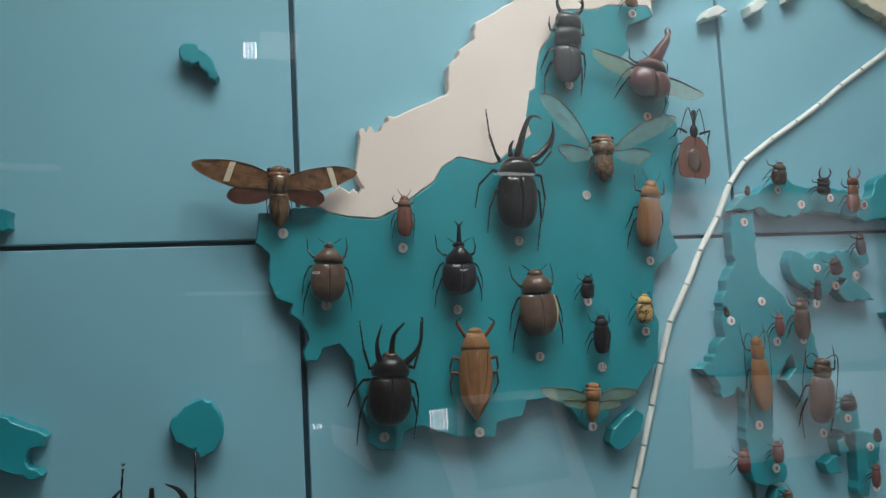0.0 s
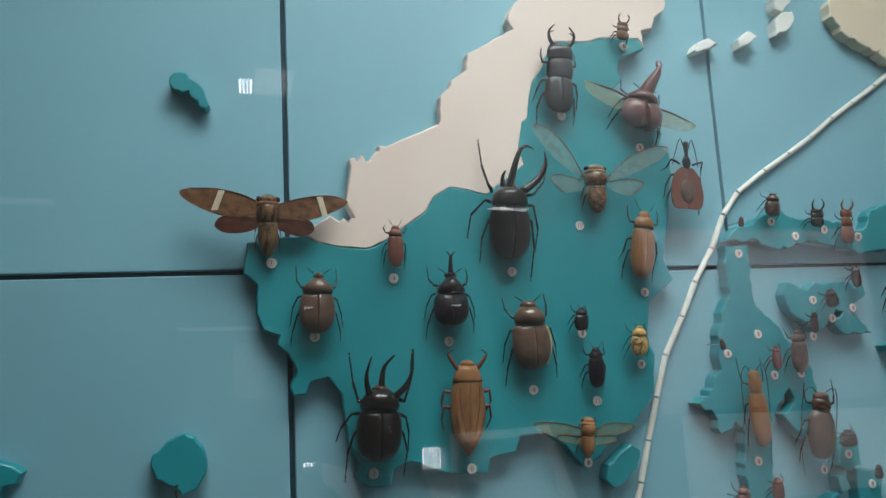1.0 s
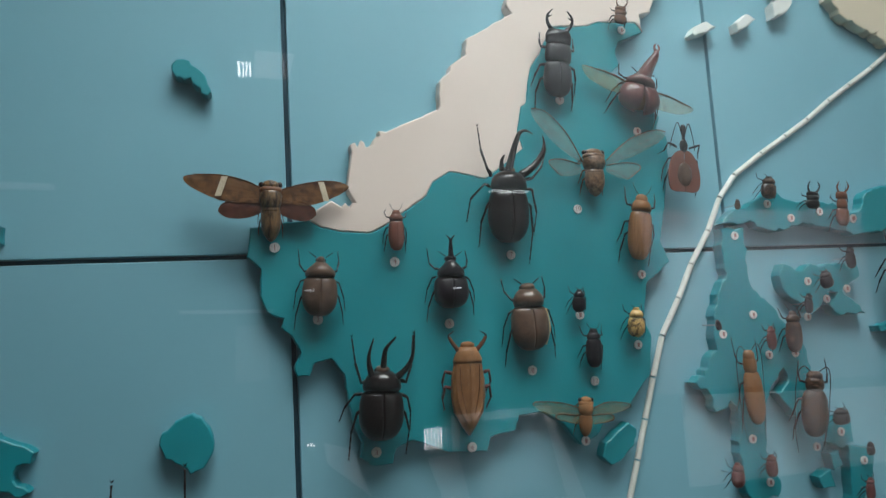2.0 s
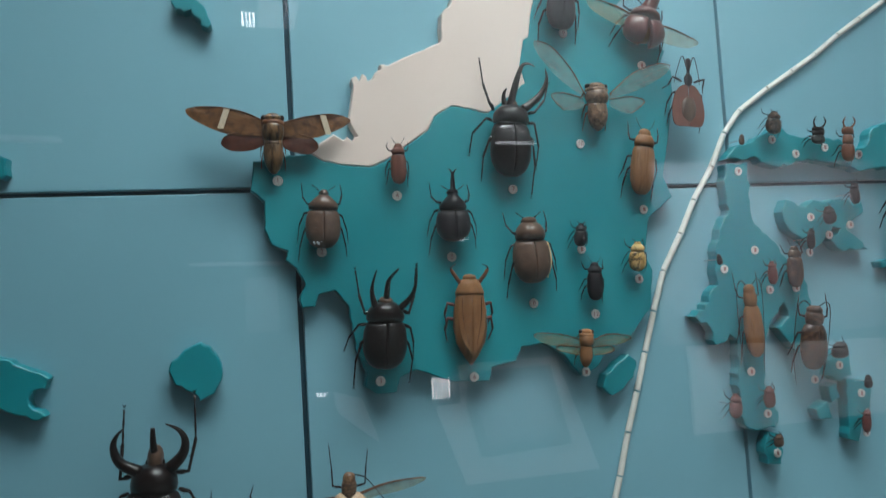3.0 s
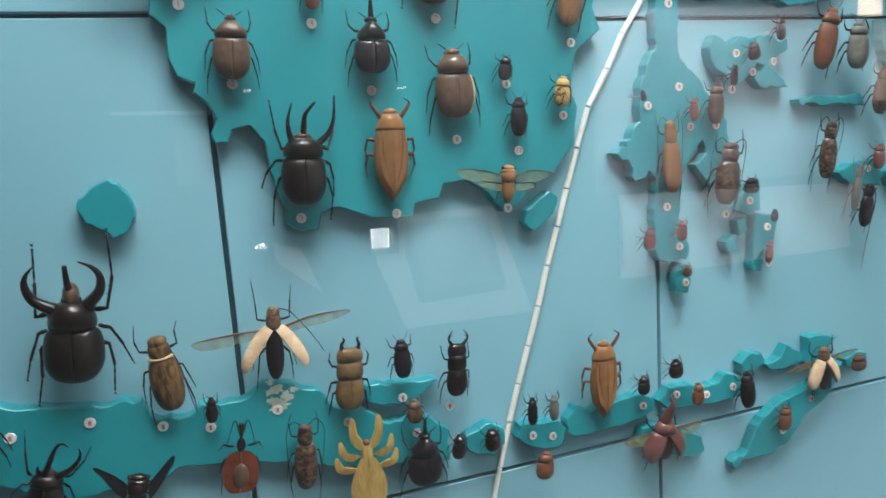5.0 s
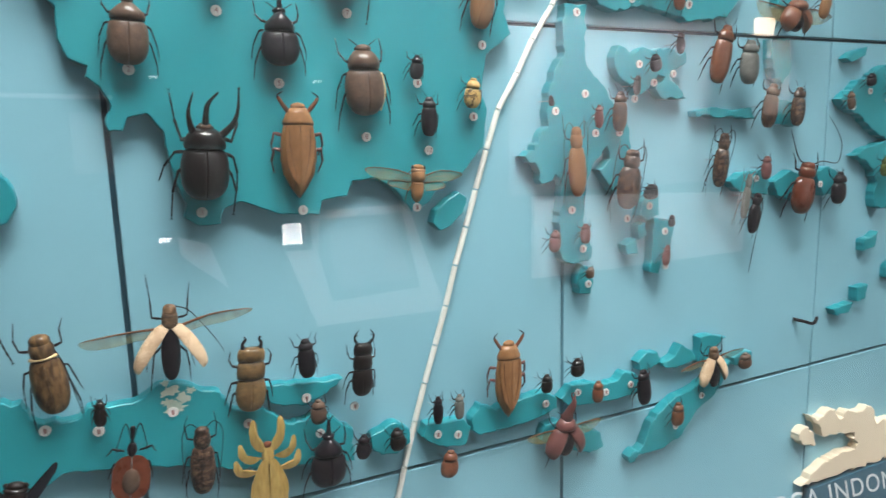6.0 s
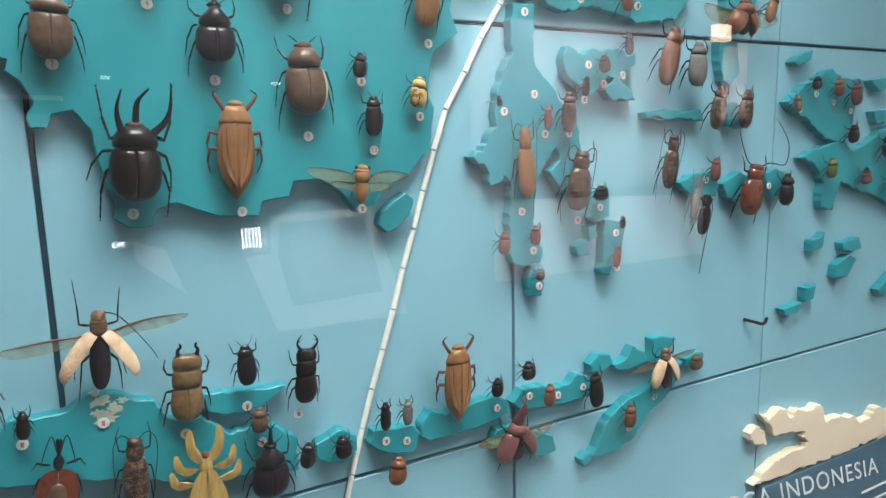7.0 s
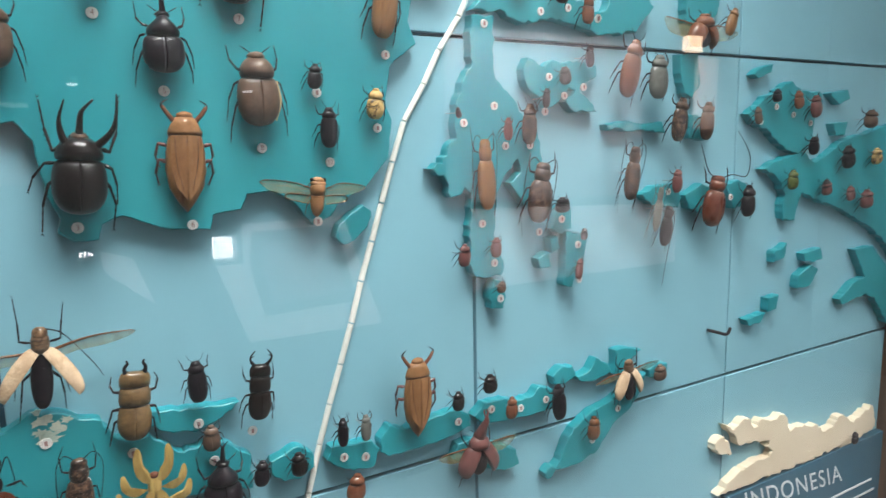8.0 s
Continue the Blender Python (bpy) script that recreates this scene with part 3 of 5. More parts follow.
island("island_relief", "cream cut-board land relief on the blue wall", ivory, [(804, 1012), (788, 1027), (805, 1017), (823, 1027), (841, 1023), (847, 1011), (858, 1010), (866, 1019), (892, 1011), (908, 1016), (922, 1009), (934, 984), (958, 987), (1004, 977), (1018, 963), (1047, 965), (1063, 978), (1080, 971), (1102, 957), (1124, 966), (1156, 973), (1171, 935), (1115, 925), (932, 926), (778, 930), (815, 950), (851, 957), (889, 956), (895, 963), (880, 974), (886, 981), (854, 989), (820, 990)])
island("island_relief", "cream cut-board land relief on the blue wall", ivory, [(553, 1773), (564, 1782), (636, 1810), (694, 1812), (668, 1721), (622, 1715), (611, 1724), (615, 1730), (603, 1726), (586, 1734), (565, 1745), (560, 1754), (553, 1760)])
island("island_relief", "small white cut-board islet on the blue wall", white_board, [(382, 1711), (387, 1719), (401, 1725), (411, 1720), (399, 1713), (386, 1709)])
island("island_relief", "small white cut-board islet on the blue wall", white_board, [(435, 1726), (448, 1736), (459, 1731), (450, 1724), (436, 1718)])
island("island_relief", "small white cut-board islet on the blue wall", white_board, [(482, 1750), (492, 1759), (505, 1762), (507, 1753), (497, 1741), (482, 1735)])
island("island_relief", "small white cut-board islet on the blue wall", white_board, [(483, 1775), (503, 1783), (505, 1771), (493, 1760), (484, 1763)])
DIVIDER = [(652, 1721), (607, 1690), (574, 1670), (545, 1652), (515, 1631), (485, 1613), (454, 1595), (420, 1573), (401, 1551), (384, 1519), (362, 1488), (345, 1457), (324, 1424), (311, 1388), (299, 1352), (288, 1318), (276, 1283), (265, 1246), (253, 1210), (241, 1175), (230, 1140), (218, 1098), (209, 1064)]
number_disc(-16, 1512, "1")
number_disc(15, 1455, "2")
number_disc(78, 1498, "4")
number_disc(121, 1446, "5")
number_disc(179, 1501, "7")
number_disc(191, 1403, "8")
number_disc(248, 1390, "12")
number_disc(56, 1350, "3")
number_disc(134, 1346, "6")
number_disc(303, 1480, "")
number_disc(245, 1540, "10")
number_disc(235, 1341, "")
number_disc(293, 1418, "")
number_disc(236, 1639, "9")
number_disc(239, 1447, "")
number_disc(312, 1612, "")
number_disc(305, 1709, "")
number_disc(402, 1326, "")
number_disc(417, 1438, "")
number_disc(406, 1513, "")
number_disc(382, 1422, "")
number_disc(430, 1400, "")
number_disc(460, 1400, "")
number_disc(479, 1433, "")
number_disc(504, 1449, "")
number_disc(530, 1458, "")
number_disc(484, 1467, "")
number_disc(502, 1323, "")
number_disc(472, 1312, "")
number_disc(416, 1286, "")
number_disc(525, 1294, "")
number_disc(527, 1256, "")
number_disc(423, 1249, "")
number_disc(371, 1131, "")
number_disc(411, 1135, "")
number_disc(448, 1128, "")
number_disc(482, 1130, "")
number_disc(589, 1096, "")
number_disc(550, 1067, "")
number_disc(249, 1126, "")
number_disc(270, 1121, "")
number_disc(169, 1171, "")
number_disc(127, 1187, "")
number_disc(78, 1175, "")
number_disc(-30, 1193, "")
number_disc(22, 1197, "")
number_disc(662, 1343, "")
number_disc(775, 1330, "")
number_disc(859, 1441, "")
number_disc(896, 1431, "")
number_disc(935, 1420, "")
number_disc(828, 1422, "")
number_disc(549, 1528, "")
number_disc(447, 1543, "")
number_disc(473, 1529, "")
number_disc(508, 1535, "")
number_disc(548, 1527, "")
number_disc(-113, 1214, "")
number_disc(-64, 1201, "")
number_disc(44, 1161, "")
number_disc(137, 1153, "")


# white divider of short rods
for (xa, za), (xb, zb) in zip(DIVIDER, DIVIDER[1:]):
    a, b = Vector((xa / 1000, -0.0029, za / 1000)), Vector((xb / 1000, -0.0029, zb / 1000))
    way = (b - a).normalized()
    a, b = a + way * 0.0009, b - way * 0.0009
    bm = bmesh.new()
    bmesh.ops.create_cone(bm, cap_ends=True, segments=10, radius1=0.0027, radius2=0.0027, depth=(b - a).length)
    for f in bm.faces:
        f.smooth = len(f.verts) == 4
        if len(f.verts) > 4:
            for e in f.edges:
                e.smooth = False
    ob = mesh_object("divider_rod", bm, rod_white)
    ob.matrix_world = Matrix.Translation((a + b) / 2) @ way.to_track_quat("Z", "Y").to_matrix().to_4x4()
    tagged(ob, "short white round rod in the curved divider line", "divider rod", "white rods of the divider line")

# ---- plaque ----
bm = bmesh.new()
box(bm, 0.799, 1.196, -0.012, 0.0, 0.60, 0.921, 0.001)
plaque = tagged(mesh_object("name_plaque", bm, plaque_blue), "dark blue title plaque with white lettering on the board", "plaque")
data = bpy.data.curves.new("lettering", "FONT")
data.body, data.size, data.extrude = "GGA INDONESIA", 0.041, 0.0002
data.space_character = 1.16
data.align_x = "RIGHT"
data.shear = -0.42
data.materials.append(letter_white)
title = new("lettering", data)
title.matrix_world = Matrix.Translation((1.081, -0.0125, 0.866)) @ pose(0, 0, 0, 90, 0, 0) @ pose(0, 0, 0, 0, 0, -5.5)
title.parent = plaque
for k, (xa, xb, z) in enumerate([(0.93, 1.02, 0.838), (1.04, 1.17, 0.842), (1.04, 1.18, 0.822), (1.05, 1.17, 0.806)]):
    bm = bmesh.new()
    box(bm, xa, xb, -0.0127, -0.0119, z, z + 0.0035)
    part("lettering_bar", bm, letter_white, plaque, smooth=False)

# bare chipped patch on the long teal island


def chip(x, z, size):
    """A patch where the paint has flaked off, a hair proud of the relief."""
    rng = random.Random(int(x * 1e4))
    b2 = bmesh.new()
    rim = [(x + size * r * math.cos(k * 0.349) * 1.3, z + size * r * math.sin(k * 0.349)) for k in range(18) for r in (rng.uniform(0.45, 1.25),)]
    front = [b2.verts.new((a, -THICK - 0.0003, b)) for a, b in rim]
    back = [b2.verts.new((a, -THICK + 0.001, b)) for a, b in rim]
    b2.faces.new(front)
    b2.faces.new(back[::-1])
    for i in range(18):
        k = (i + 1) % 18
        b2.faces.new((front[i], front[k], back[k], back[i]))
    tagged(mesh_object("paint_chip", b2, chipped), "flaked pale patch of bare board on the teal relief", "paint chip", "flaked patches")


chip(0.0210, 1.2140, 0.0059)
chip(0.0300, 1.2070, 0.0050)
chip(0.0240, 1.2000, 0.0067)
chip(0.0360, 1.2120, 0.0029)
chip(0.0180, 1.2210, 0.0029)
chip(0.0190, 1.2050, 0.0034)

# ---- specimens ----
DEPTH = -0.0225
SPECIMENS = "pinned insect specimens"


def root_of(name, label, hx, hz, tx, tz, category):
    """The specimen's base: x to its right, y to its head, z off the board. Also its length."""
    ang = math.atan2(hx - tx, hz - tz)
    ob = new(name)
    v, u = Vector((math.sin(ang), 0, math.cos(ang))), Vector((math.cos(ang), 0, -math.sin(ang)))
    m = Matrix((u, v, Vector((0, -1, 0)))).transposed().to_4x4()
    m.translation = Vector(((hx + tx) / 2000, DEPTH, (hz + tz) / 2000))
    ob.matrix_world = m
    tagged(ob, label, category, SPECIMENS)
    return ob, math.hypot(hx - tx, hz - tz) / 1000


def loft(rows, seg=16, low=0.55):
    """Rounded body from rows of (centre x, y, half width, height): flattened below."""
    bm = bmesh.new()
    rings = []
    widest = max(row[2] for row in rows)
    for cx, y, hw, h in rows:
        ring = []
        for i in range(seg):
            a = 2 * math.pi * i / seg
            c, s = math.cos(a), math.sin(a)
            k = 1 + 0.035 * noise.noise(Vector((c * 1.6 + hw * 90, s * 1.6 + len(rows), y / widest * 2.2)))
            ring.append(bm.verts.new((cx + hw * c * (k * 0.4 + 0.6), y, (h if s > 0 else h * low) * s * k)))
        rings.append(ring)
    for a, b in zip(rings, rings[1:]):
        for i in range(seg):
            bm.faces.new((a[i], a[(i + 1) % seg], b[(i + 1) % seg], b[i]))
    bm.faces.new(rings[0])
    bm.faces.new(rings[-1][::-1])
    return bm


def dome(y0, y1, half, high, nose=0.5, tail=0.5, cx=0.0, steps=13, taper=0.0):
    """Rows of an egg shape from y0 (tail) to y1 (head); nose and tail: how blunt each end is."""
    rows = []
    for i in range(steps + 1):
        s = -math.cos(math.pi * i / steps)
        k = max(1 - abs(s) ** 2, 0.0) ** (nose if s > 0 else tail)
        k = max(k, 0.05)
        wide = half * k * (1 + taper * s)
        lift = max(max(1 - s * s, 0.0) ** max(0.42 if s > 0 else 0.22, nose if s > 0 else tail), 0.05)
        rows.append((cx, y0 + (y1 - y0) * (s + 1) / 2, wide, high * lift))
    return rows


def tube(points, radii, seg=7):
    """A tapered limb along points."""
    bm = bmesh.new()
    pts = [Vector(p) for p in points]
    rings = []
    for i, p in enumerate(pts):
        way = (pts[min(i + 1, len(pts) - 1)] - pts[max(i - 1, 0)]).normalized()
        q = way.to_track_quat("Z", "Y")
        rings.append([bm.verts.new(p + q @ Vector((radii[i] * math.cos(2 * math.pi * k / seg), radii[i] * math.sin(2 * math.pi * k / seg), 0))) for k in range(seg)])
    for a, b in zip(rings, rings[1:]):
        for k in range(seg):
            bm.faces.new((a[k], a[(k + 1) % seg], b[(k + 1) % seg], b[k]))
    bm.faces.new(rings[0][::-1])
    bm.faces.new(rings[-1])
    return bm


def bent(points, count=10):
    """A smooth run through points (Catmull-Rom)."""
    p = [Vector(q) for q in points]
    p = [2 * p[0] - p[1]] + p + [2 * p[-1] - p[-2]]
    run = []
    for i in range(1, len(p) - 2):
        for k in range(count):
            t = k / count
            run.append(0.5 * ((2 * p[i]) + (p[i + 1] - p[i - 1]) * t + (2 * p[i - 1] - 5 * p[i] + 4 * p[i + 1] - p[i + 2]) * t * t + (3 * p[i] - p[i - 1] - 3 * p[i + 1] + p[i + 2]) * t ** 3))
    run.append(p[-2])
    return run


def curl(name, points, r0, r1, material, root, label=""):
    run = bent(points, 5)
    n = len(run) - 1
    part(name, tube(run, [r0 + (r1 - r0) * i / n for i in range(n + 1)]), material, root, label)


def pin(root):
    bm = bmesh.new()
    bmesh.ops.create_cone(bm, cap_ends=True, segments=6, radius1=0.0004, radius2=0.0004, depth=0.0225, matrix=Matrix.Translation((0, 0, -0.0112)))
    part("pin", bm, pin_steel, root)


def limb_mesh(run, toe, ankle, r, radii):
    """A jointed limb with spurs on the shin and a small split claw at the toe."""
    bm = tube(run, radii)
    t, a, knee = Vector(toe), Vector(ankle), Vector(run[2])
    way = (t - a).normalized()
    across = Vector((-way.y, way.x, 0))
    thorns = [(t, way * 1.6 + across), (t, way * 1.6 - across)]
    for k in (0.45, 0.7, 0.95):
        thorns.append((knee.lerp(a, k), across * 1.6 + way * 0.5))
    for base, off in thorns:
        tip = base + off * r * 1.2
        ring = [bm.verts.new(base + Vector((math.cos(q), math.sin(q), 0.0)) * r * 0.4) for q in (0, 2.1, 4.2)]
        end = bm.verts.new(tip)
        for i in range(3):
            bm.faces.new((ring[i], ring[(i + 1) % 3], end))
    return bm


def leg(root, material, start, knee, ankle, toe, r):
    run = [start, Vector(start).lerp(Vector(knee), 0.5) + Vector((0, 0, r)), knee, Vector(knee).lerp(Vector(ankle), 0.25), ankle, *[Vector(ankle).lerp(Vector(toe), 0.08 + 0.17 * k) for k in range(6)]]
    part("leg", limb_mesh(run, toe, ankle, r, [r, r * 1.3, r * 0.95, r * 0.72, r * 0.85] + [r * (0.36 if k % 2 == 0 else 0.62) for k in range(6)]), material, root)


POSTURES = {
    "atlas": (
        [[(-0.42, -0.25), (-0.52, -0.12), (-0.64, 0.35), (-0.72, 0.95)], [(0.42, -0.28), (0.60, -0.20), (0.90, 0.10), (1.02, 0.52)]],
        [[(-0.45, -0.50), (-0.60, -0.50), (-0.90, -0.83), (-0.95, -1.30)], [(0.45, -0.50), (0.60, -0.55), (0.75, -1.05), (0.72, -1.50)]],
        [[(-0.45, -0.85), (-0.54, -0.95), (-0.64, -1.35), (-0.65, -1.85)], [(0.45, -0.85), (0.55, -0.95), (0.65, -1.50), (0.60, -2.25)]]),
    "atlas_open": (
        [[(-0.36, -0.35), (-0.46, -0.38), (-0.58, 0.06), (-0.68, 0.60)], [(0.38, -0.32), (0.54, -0.36), (0.68, 0.0), (0.72, 0.72)]],
        [[(-0.42, -0.62), (-0.60, -0.68), (-0.80, -0.92), (-0.88, -1.22)], [(0.42, -0.63), (0.58, -0.76), (0.68, -1.08), (0.70, -1.38)]],
        [[(-0.45, -0.98), (-0.54, -1.06), (-0.64, -1.42), (-0.66, -1.98)], [(0.45, -0.98), (0.54, -1.04), (0.66, -1.42), (0.62, -1.90)]]),
    "atlas_wide": (
        [[(-0.34, -0.52), (-0.57, -0.54), (-0.57, -0.05), (-0.58, 0.69)], [(0.34, -0.50), (0.57, -0.49), (0.66, 0.0), (0.60, 0.91)]],
        [[(-0.42, -0.84), (-0.54, -0.89), (-0.71, -1.40), (-0.80, -1.77)], [(0.42, -0.80), (0.60, -0.85), (0.78, -1.22), (0.94, -1.57)]],
        [[(-0.45, -1.10), (-0.52, -1.22), (-0.54, -1.69), (-0.64, -2.20)], [(0.45, -1.10), (0.57, -1.17), (0.63, -1.57), (0.60, -2.14)]]),
    "plain": (
        [[(-0.34, -0.46), (-0.46, -0.44), (-0.58, -0.21), (-0.62, 0.12)], [(0.34, -0.46), (0.46, -0.42), (0.54, -0.18), (0.50, 0.14)]],
        [[(-0.42, -0.70), (-0.54, -0.74), (-0.66, -1.10), (-0.70, -1.55)], [(0.42, -0.72), (0.54, -0.78), (0.70, -1.18), (0.76, -1.50)]],
        [[(-0.44, -1.12), (-0.54, -1.26), (-0.64, -1.72), (-0.66, -2.12)], [(0.44, -1.10), (0.54, -1.20), (0.68, -1.66), (0.72, -1.98)]]),
}


def posed_legs(root, rng, w, top, material, kind, stretch=1.0, thick=0.032):
    """Six legs laid out as the specimen was set: hip, knee, ankle and toe in body widths from the head's front."""
    r = max(w * thick, 0.00058)
    for row, pair in enumerate(POSTURES[kind]):
        for way in pair:
            way = [(x, y + (rng.uniform(-0.05, 0.05) if k else 0.0)) for k, (x, y) in enumerate(way)]
            spots = [(x * w, top + y * w * (stretch if y < 0 else 1.0), z) for (x, y), z in zip(way, (-0.001, 0.0, -0.004, -0.008 if row else -0.005))]
            leg(root, material, *spots, r * (1.0, 0.85, 0.9)[row])


def six_legs(root, rng, length, w, material, y_front, reach=1.0, front_up=True, floor=-0.008, rise=1.0):
    """Three pairs of legs: the first forwards, the others out and back along the body."""
    half = w / 2
    r = max(w * 0.040, 0.00058)
    for side in (-1, 1):
        j = lambda a: a * (1 + rng.uniform(-0.16, 0.16)) * reach
        if front_up:
            kx = side * (half + j(0.12 * w))
            leg(root, material, (side * half * 0.55, y_front, -0.001), (kx, y_front + j(0.03 * length), -0.001), (kx + side * rng.uniform(-0.02, 0.14) * w, y_front + j(0.20 * length) * rise, -0.003), (kx + side * rng.uniform(-0.06, 0.16) * w, y_front + j(0.38 * length) * rise, -0.004), r)
        else:
            leg(root, material, (side * half * 0.55, y_front, -0.001), (side * (half + j(0.20 * w)), y_front + j(0.08 * length), 0.0), (side * (half + j(0.26 * w)), y_front - j(0.06 * length), floor * 0.6), (side * (half + j(0.36 * w)), y_front - j(0.14 * length), floor), r)
        ym = y_front - 0.22 * length
        leg(root, material, (side * half * 0.6, ym, -0.002), (side * (half + j(0.14 * w)), ym - j(0.03 * length), -0.002), (side * (half + j(0.28 * w)), ym - j(0.24 * length), -0.005), (side * (half + j(0.34 * w)), ym - j(0.42 * length), floor), r)
        yh = y_front - 0.36 * length
        leg(root, material, (side * half * 0.6, yh, -0.003), (side * (half + j(0.08 * w)), yh - j(0.10 * length), -0.003), (side * (half + j(0.20 * w)), yh - j(0.36 * length), -0.006), (side * (half + j(0.22 * w)), yh - j(0.58 * length), floor), r)


def elytron(y0, y1, half, high, side, tail=0.5, nose=0.28, steps=14, rib=0.0):
    """One wing case: half a dome, from the seam out to the edge and under."""
    bm = bmesh.new()
    rings = []
    for i in range(steps + 1):
        s = -math.cos(math.pi * i / steps)
        k = max(max(1 - s * s, 0.0) ** (nose if s > 0 else tail), 0.06)
        up = max(max(1 - s * s, 0.0) ** (0.20 if s > 0 else max(tail, 0.45)), 0.06)
        y = y0 + (y1 - y0) * (s + 1) / 2
        ring = [bm.verts.new((side * half * 0.007, y, 0))]
        for n, a in enumerate((0.0, 3, 9, 15, 21, 27, 33, 39, 45, 51, 57, 63, 69, 75, 81, 87, 93, 99, 105)):
            t = radians(a)
            drop = 0.965 if a == 0 else 1 - rib * (n % 2)
            ring.append(bm.verts.new((side * max(half * k * math.sin(t) * (1 - rib * (n % 2)), half * 0.007), y, high * up * math.cos(t) * drop)))
        rings.append(ring)
    for a, b in zip(rings, rings[1:]):
        for i in range(len(a)):
            k = (i + 1) % len(a)
            bm.faces.new((a[i], a[k], b[k], b[i]))
    bm.faces.new(rings[0])
    bm.faces.new(rings[-1])
    return bm


def turned(bm, ang, pivot, tilt=0.0):
    m = Matrix.Translation(pivot) @ Matrix.Rotation(ang, 4, "Z") @ Matrix.Rotation(tilt, 4, "Y") @ Matrix.Translation(-Vector(pivot))
    bmesh.ops.transform(bm, matrix=m, verts=bm.verts)
    return bm


def wing_sheet(outline, lift=0.0, fold=0.0008):
    """A thin wing with a little sag and thickness, outline in metres."""
    run = bent([(x, y, 0) for x, y in outline] + [(*outline[0], 0)], 4)[:-1]
    bm = bmesh.new()
    c = sum(run, Vector()) / len(run)
    for z, flip in ((lift, False), (lift - 0.0002, True)):
        mid = bm.verts.new((c.x, c.y, z + fold))
        ring = [bm.verts.new((p.x, p.y, z + fold * math.sin(i * 0.9))) for i, p in enumerate(run)]
        for i in range(len(ring)):
            bm.faces.new((mid, ring[i], ring[(i + 1) % len(ring)]))
    return bm


def membrane_pair(root, span, y, material, rng, depth=0.0, slope=0.0, broad=0.17):
    for side in (-1, 1):
        s = span / 1000
        out = [(side * 0.004, y + 0.002), (side * s * 0.5, y + s * 0.10), (side * s, y + s * rng.uniform(0.0, 0.14)), (side * s * 0.90, y - s * broad * 0.5), (side * s * 0.62, y - s * broad), (side * s * 0.32, y - s * broad), (side * 0.004, y - s * 0.09)]
        out = [(a, b + slope * a) for a, b in out]
        sheet = part("wing", wing_sheet(out, depth, 0.0004), material, root, "thin folded hind wing")
        curl("wing_vein", [(side * 0.004, y + 0.002, depth), (side * s * 0.5, y + s * 0.09 + slope * side * s * 0.5, depth + 0.0004), (side * s * 0.97, out[2][1], depth)], 0.0012, 0.0004, shell_brown, sheet)


ATLAS_HORNS = {
    "atlas": [([(-0.06, -0.20), (0.04, 0.22), (0.12, 0.54), (0.22, 0.78), (0.36, 0.84), (0.52, 0.76)], 0.10, 0.012), ([(0.28, -0.22), (0.60, 0.04), (0.78, 0.32), (0.82, 0.54), (0.77, 0.74)], 0.11, 0.012), ([(-0.20, -0.12), (-0.24, 0.06), (-0.20, 0.20)], 0.07, 0.02)],
    "atlas_open": [([(-0.22, -0.30), (-0.32, -0.02), (-0.34, 0.24), (-0.26, 0.58)], 0.085, 0.014), ([(0.28, -0.30), (0.54, -0.02), (0.64, 0.28), (0.65, 0.76)], 0.085, 0.014), ([(0.0, -0.05), (0.02, 0.28), (0.07, 0.42), (0.24, 0.62)], 0.075, 0.022)],
    "atlas_wide": [([(-0.24, -0.46), (-0.55, -0.28), (-0.67, -0.03), (-0.64, 0.17), (-0.52, 0.33)], 0.12, 0.012), ([(0.26, -0.42), (0.47, -0.16), (0.50, 0.10), (0.38, 0.29), (0.17, 0.40)], 0.12, 0.012), ([(0.0, -0.16), (-0.03, 0.06), (-0.04, 0.33)], 0.075, 0.04)],
}


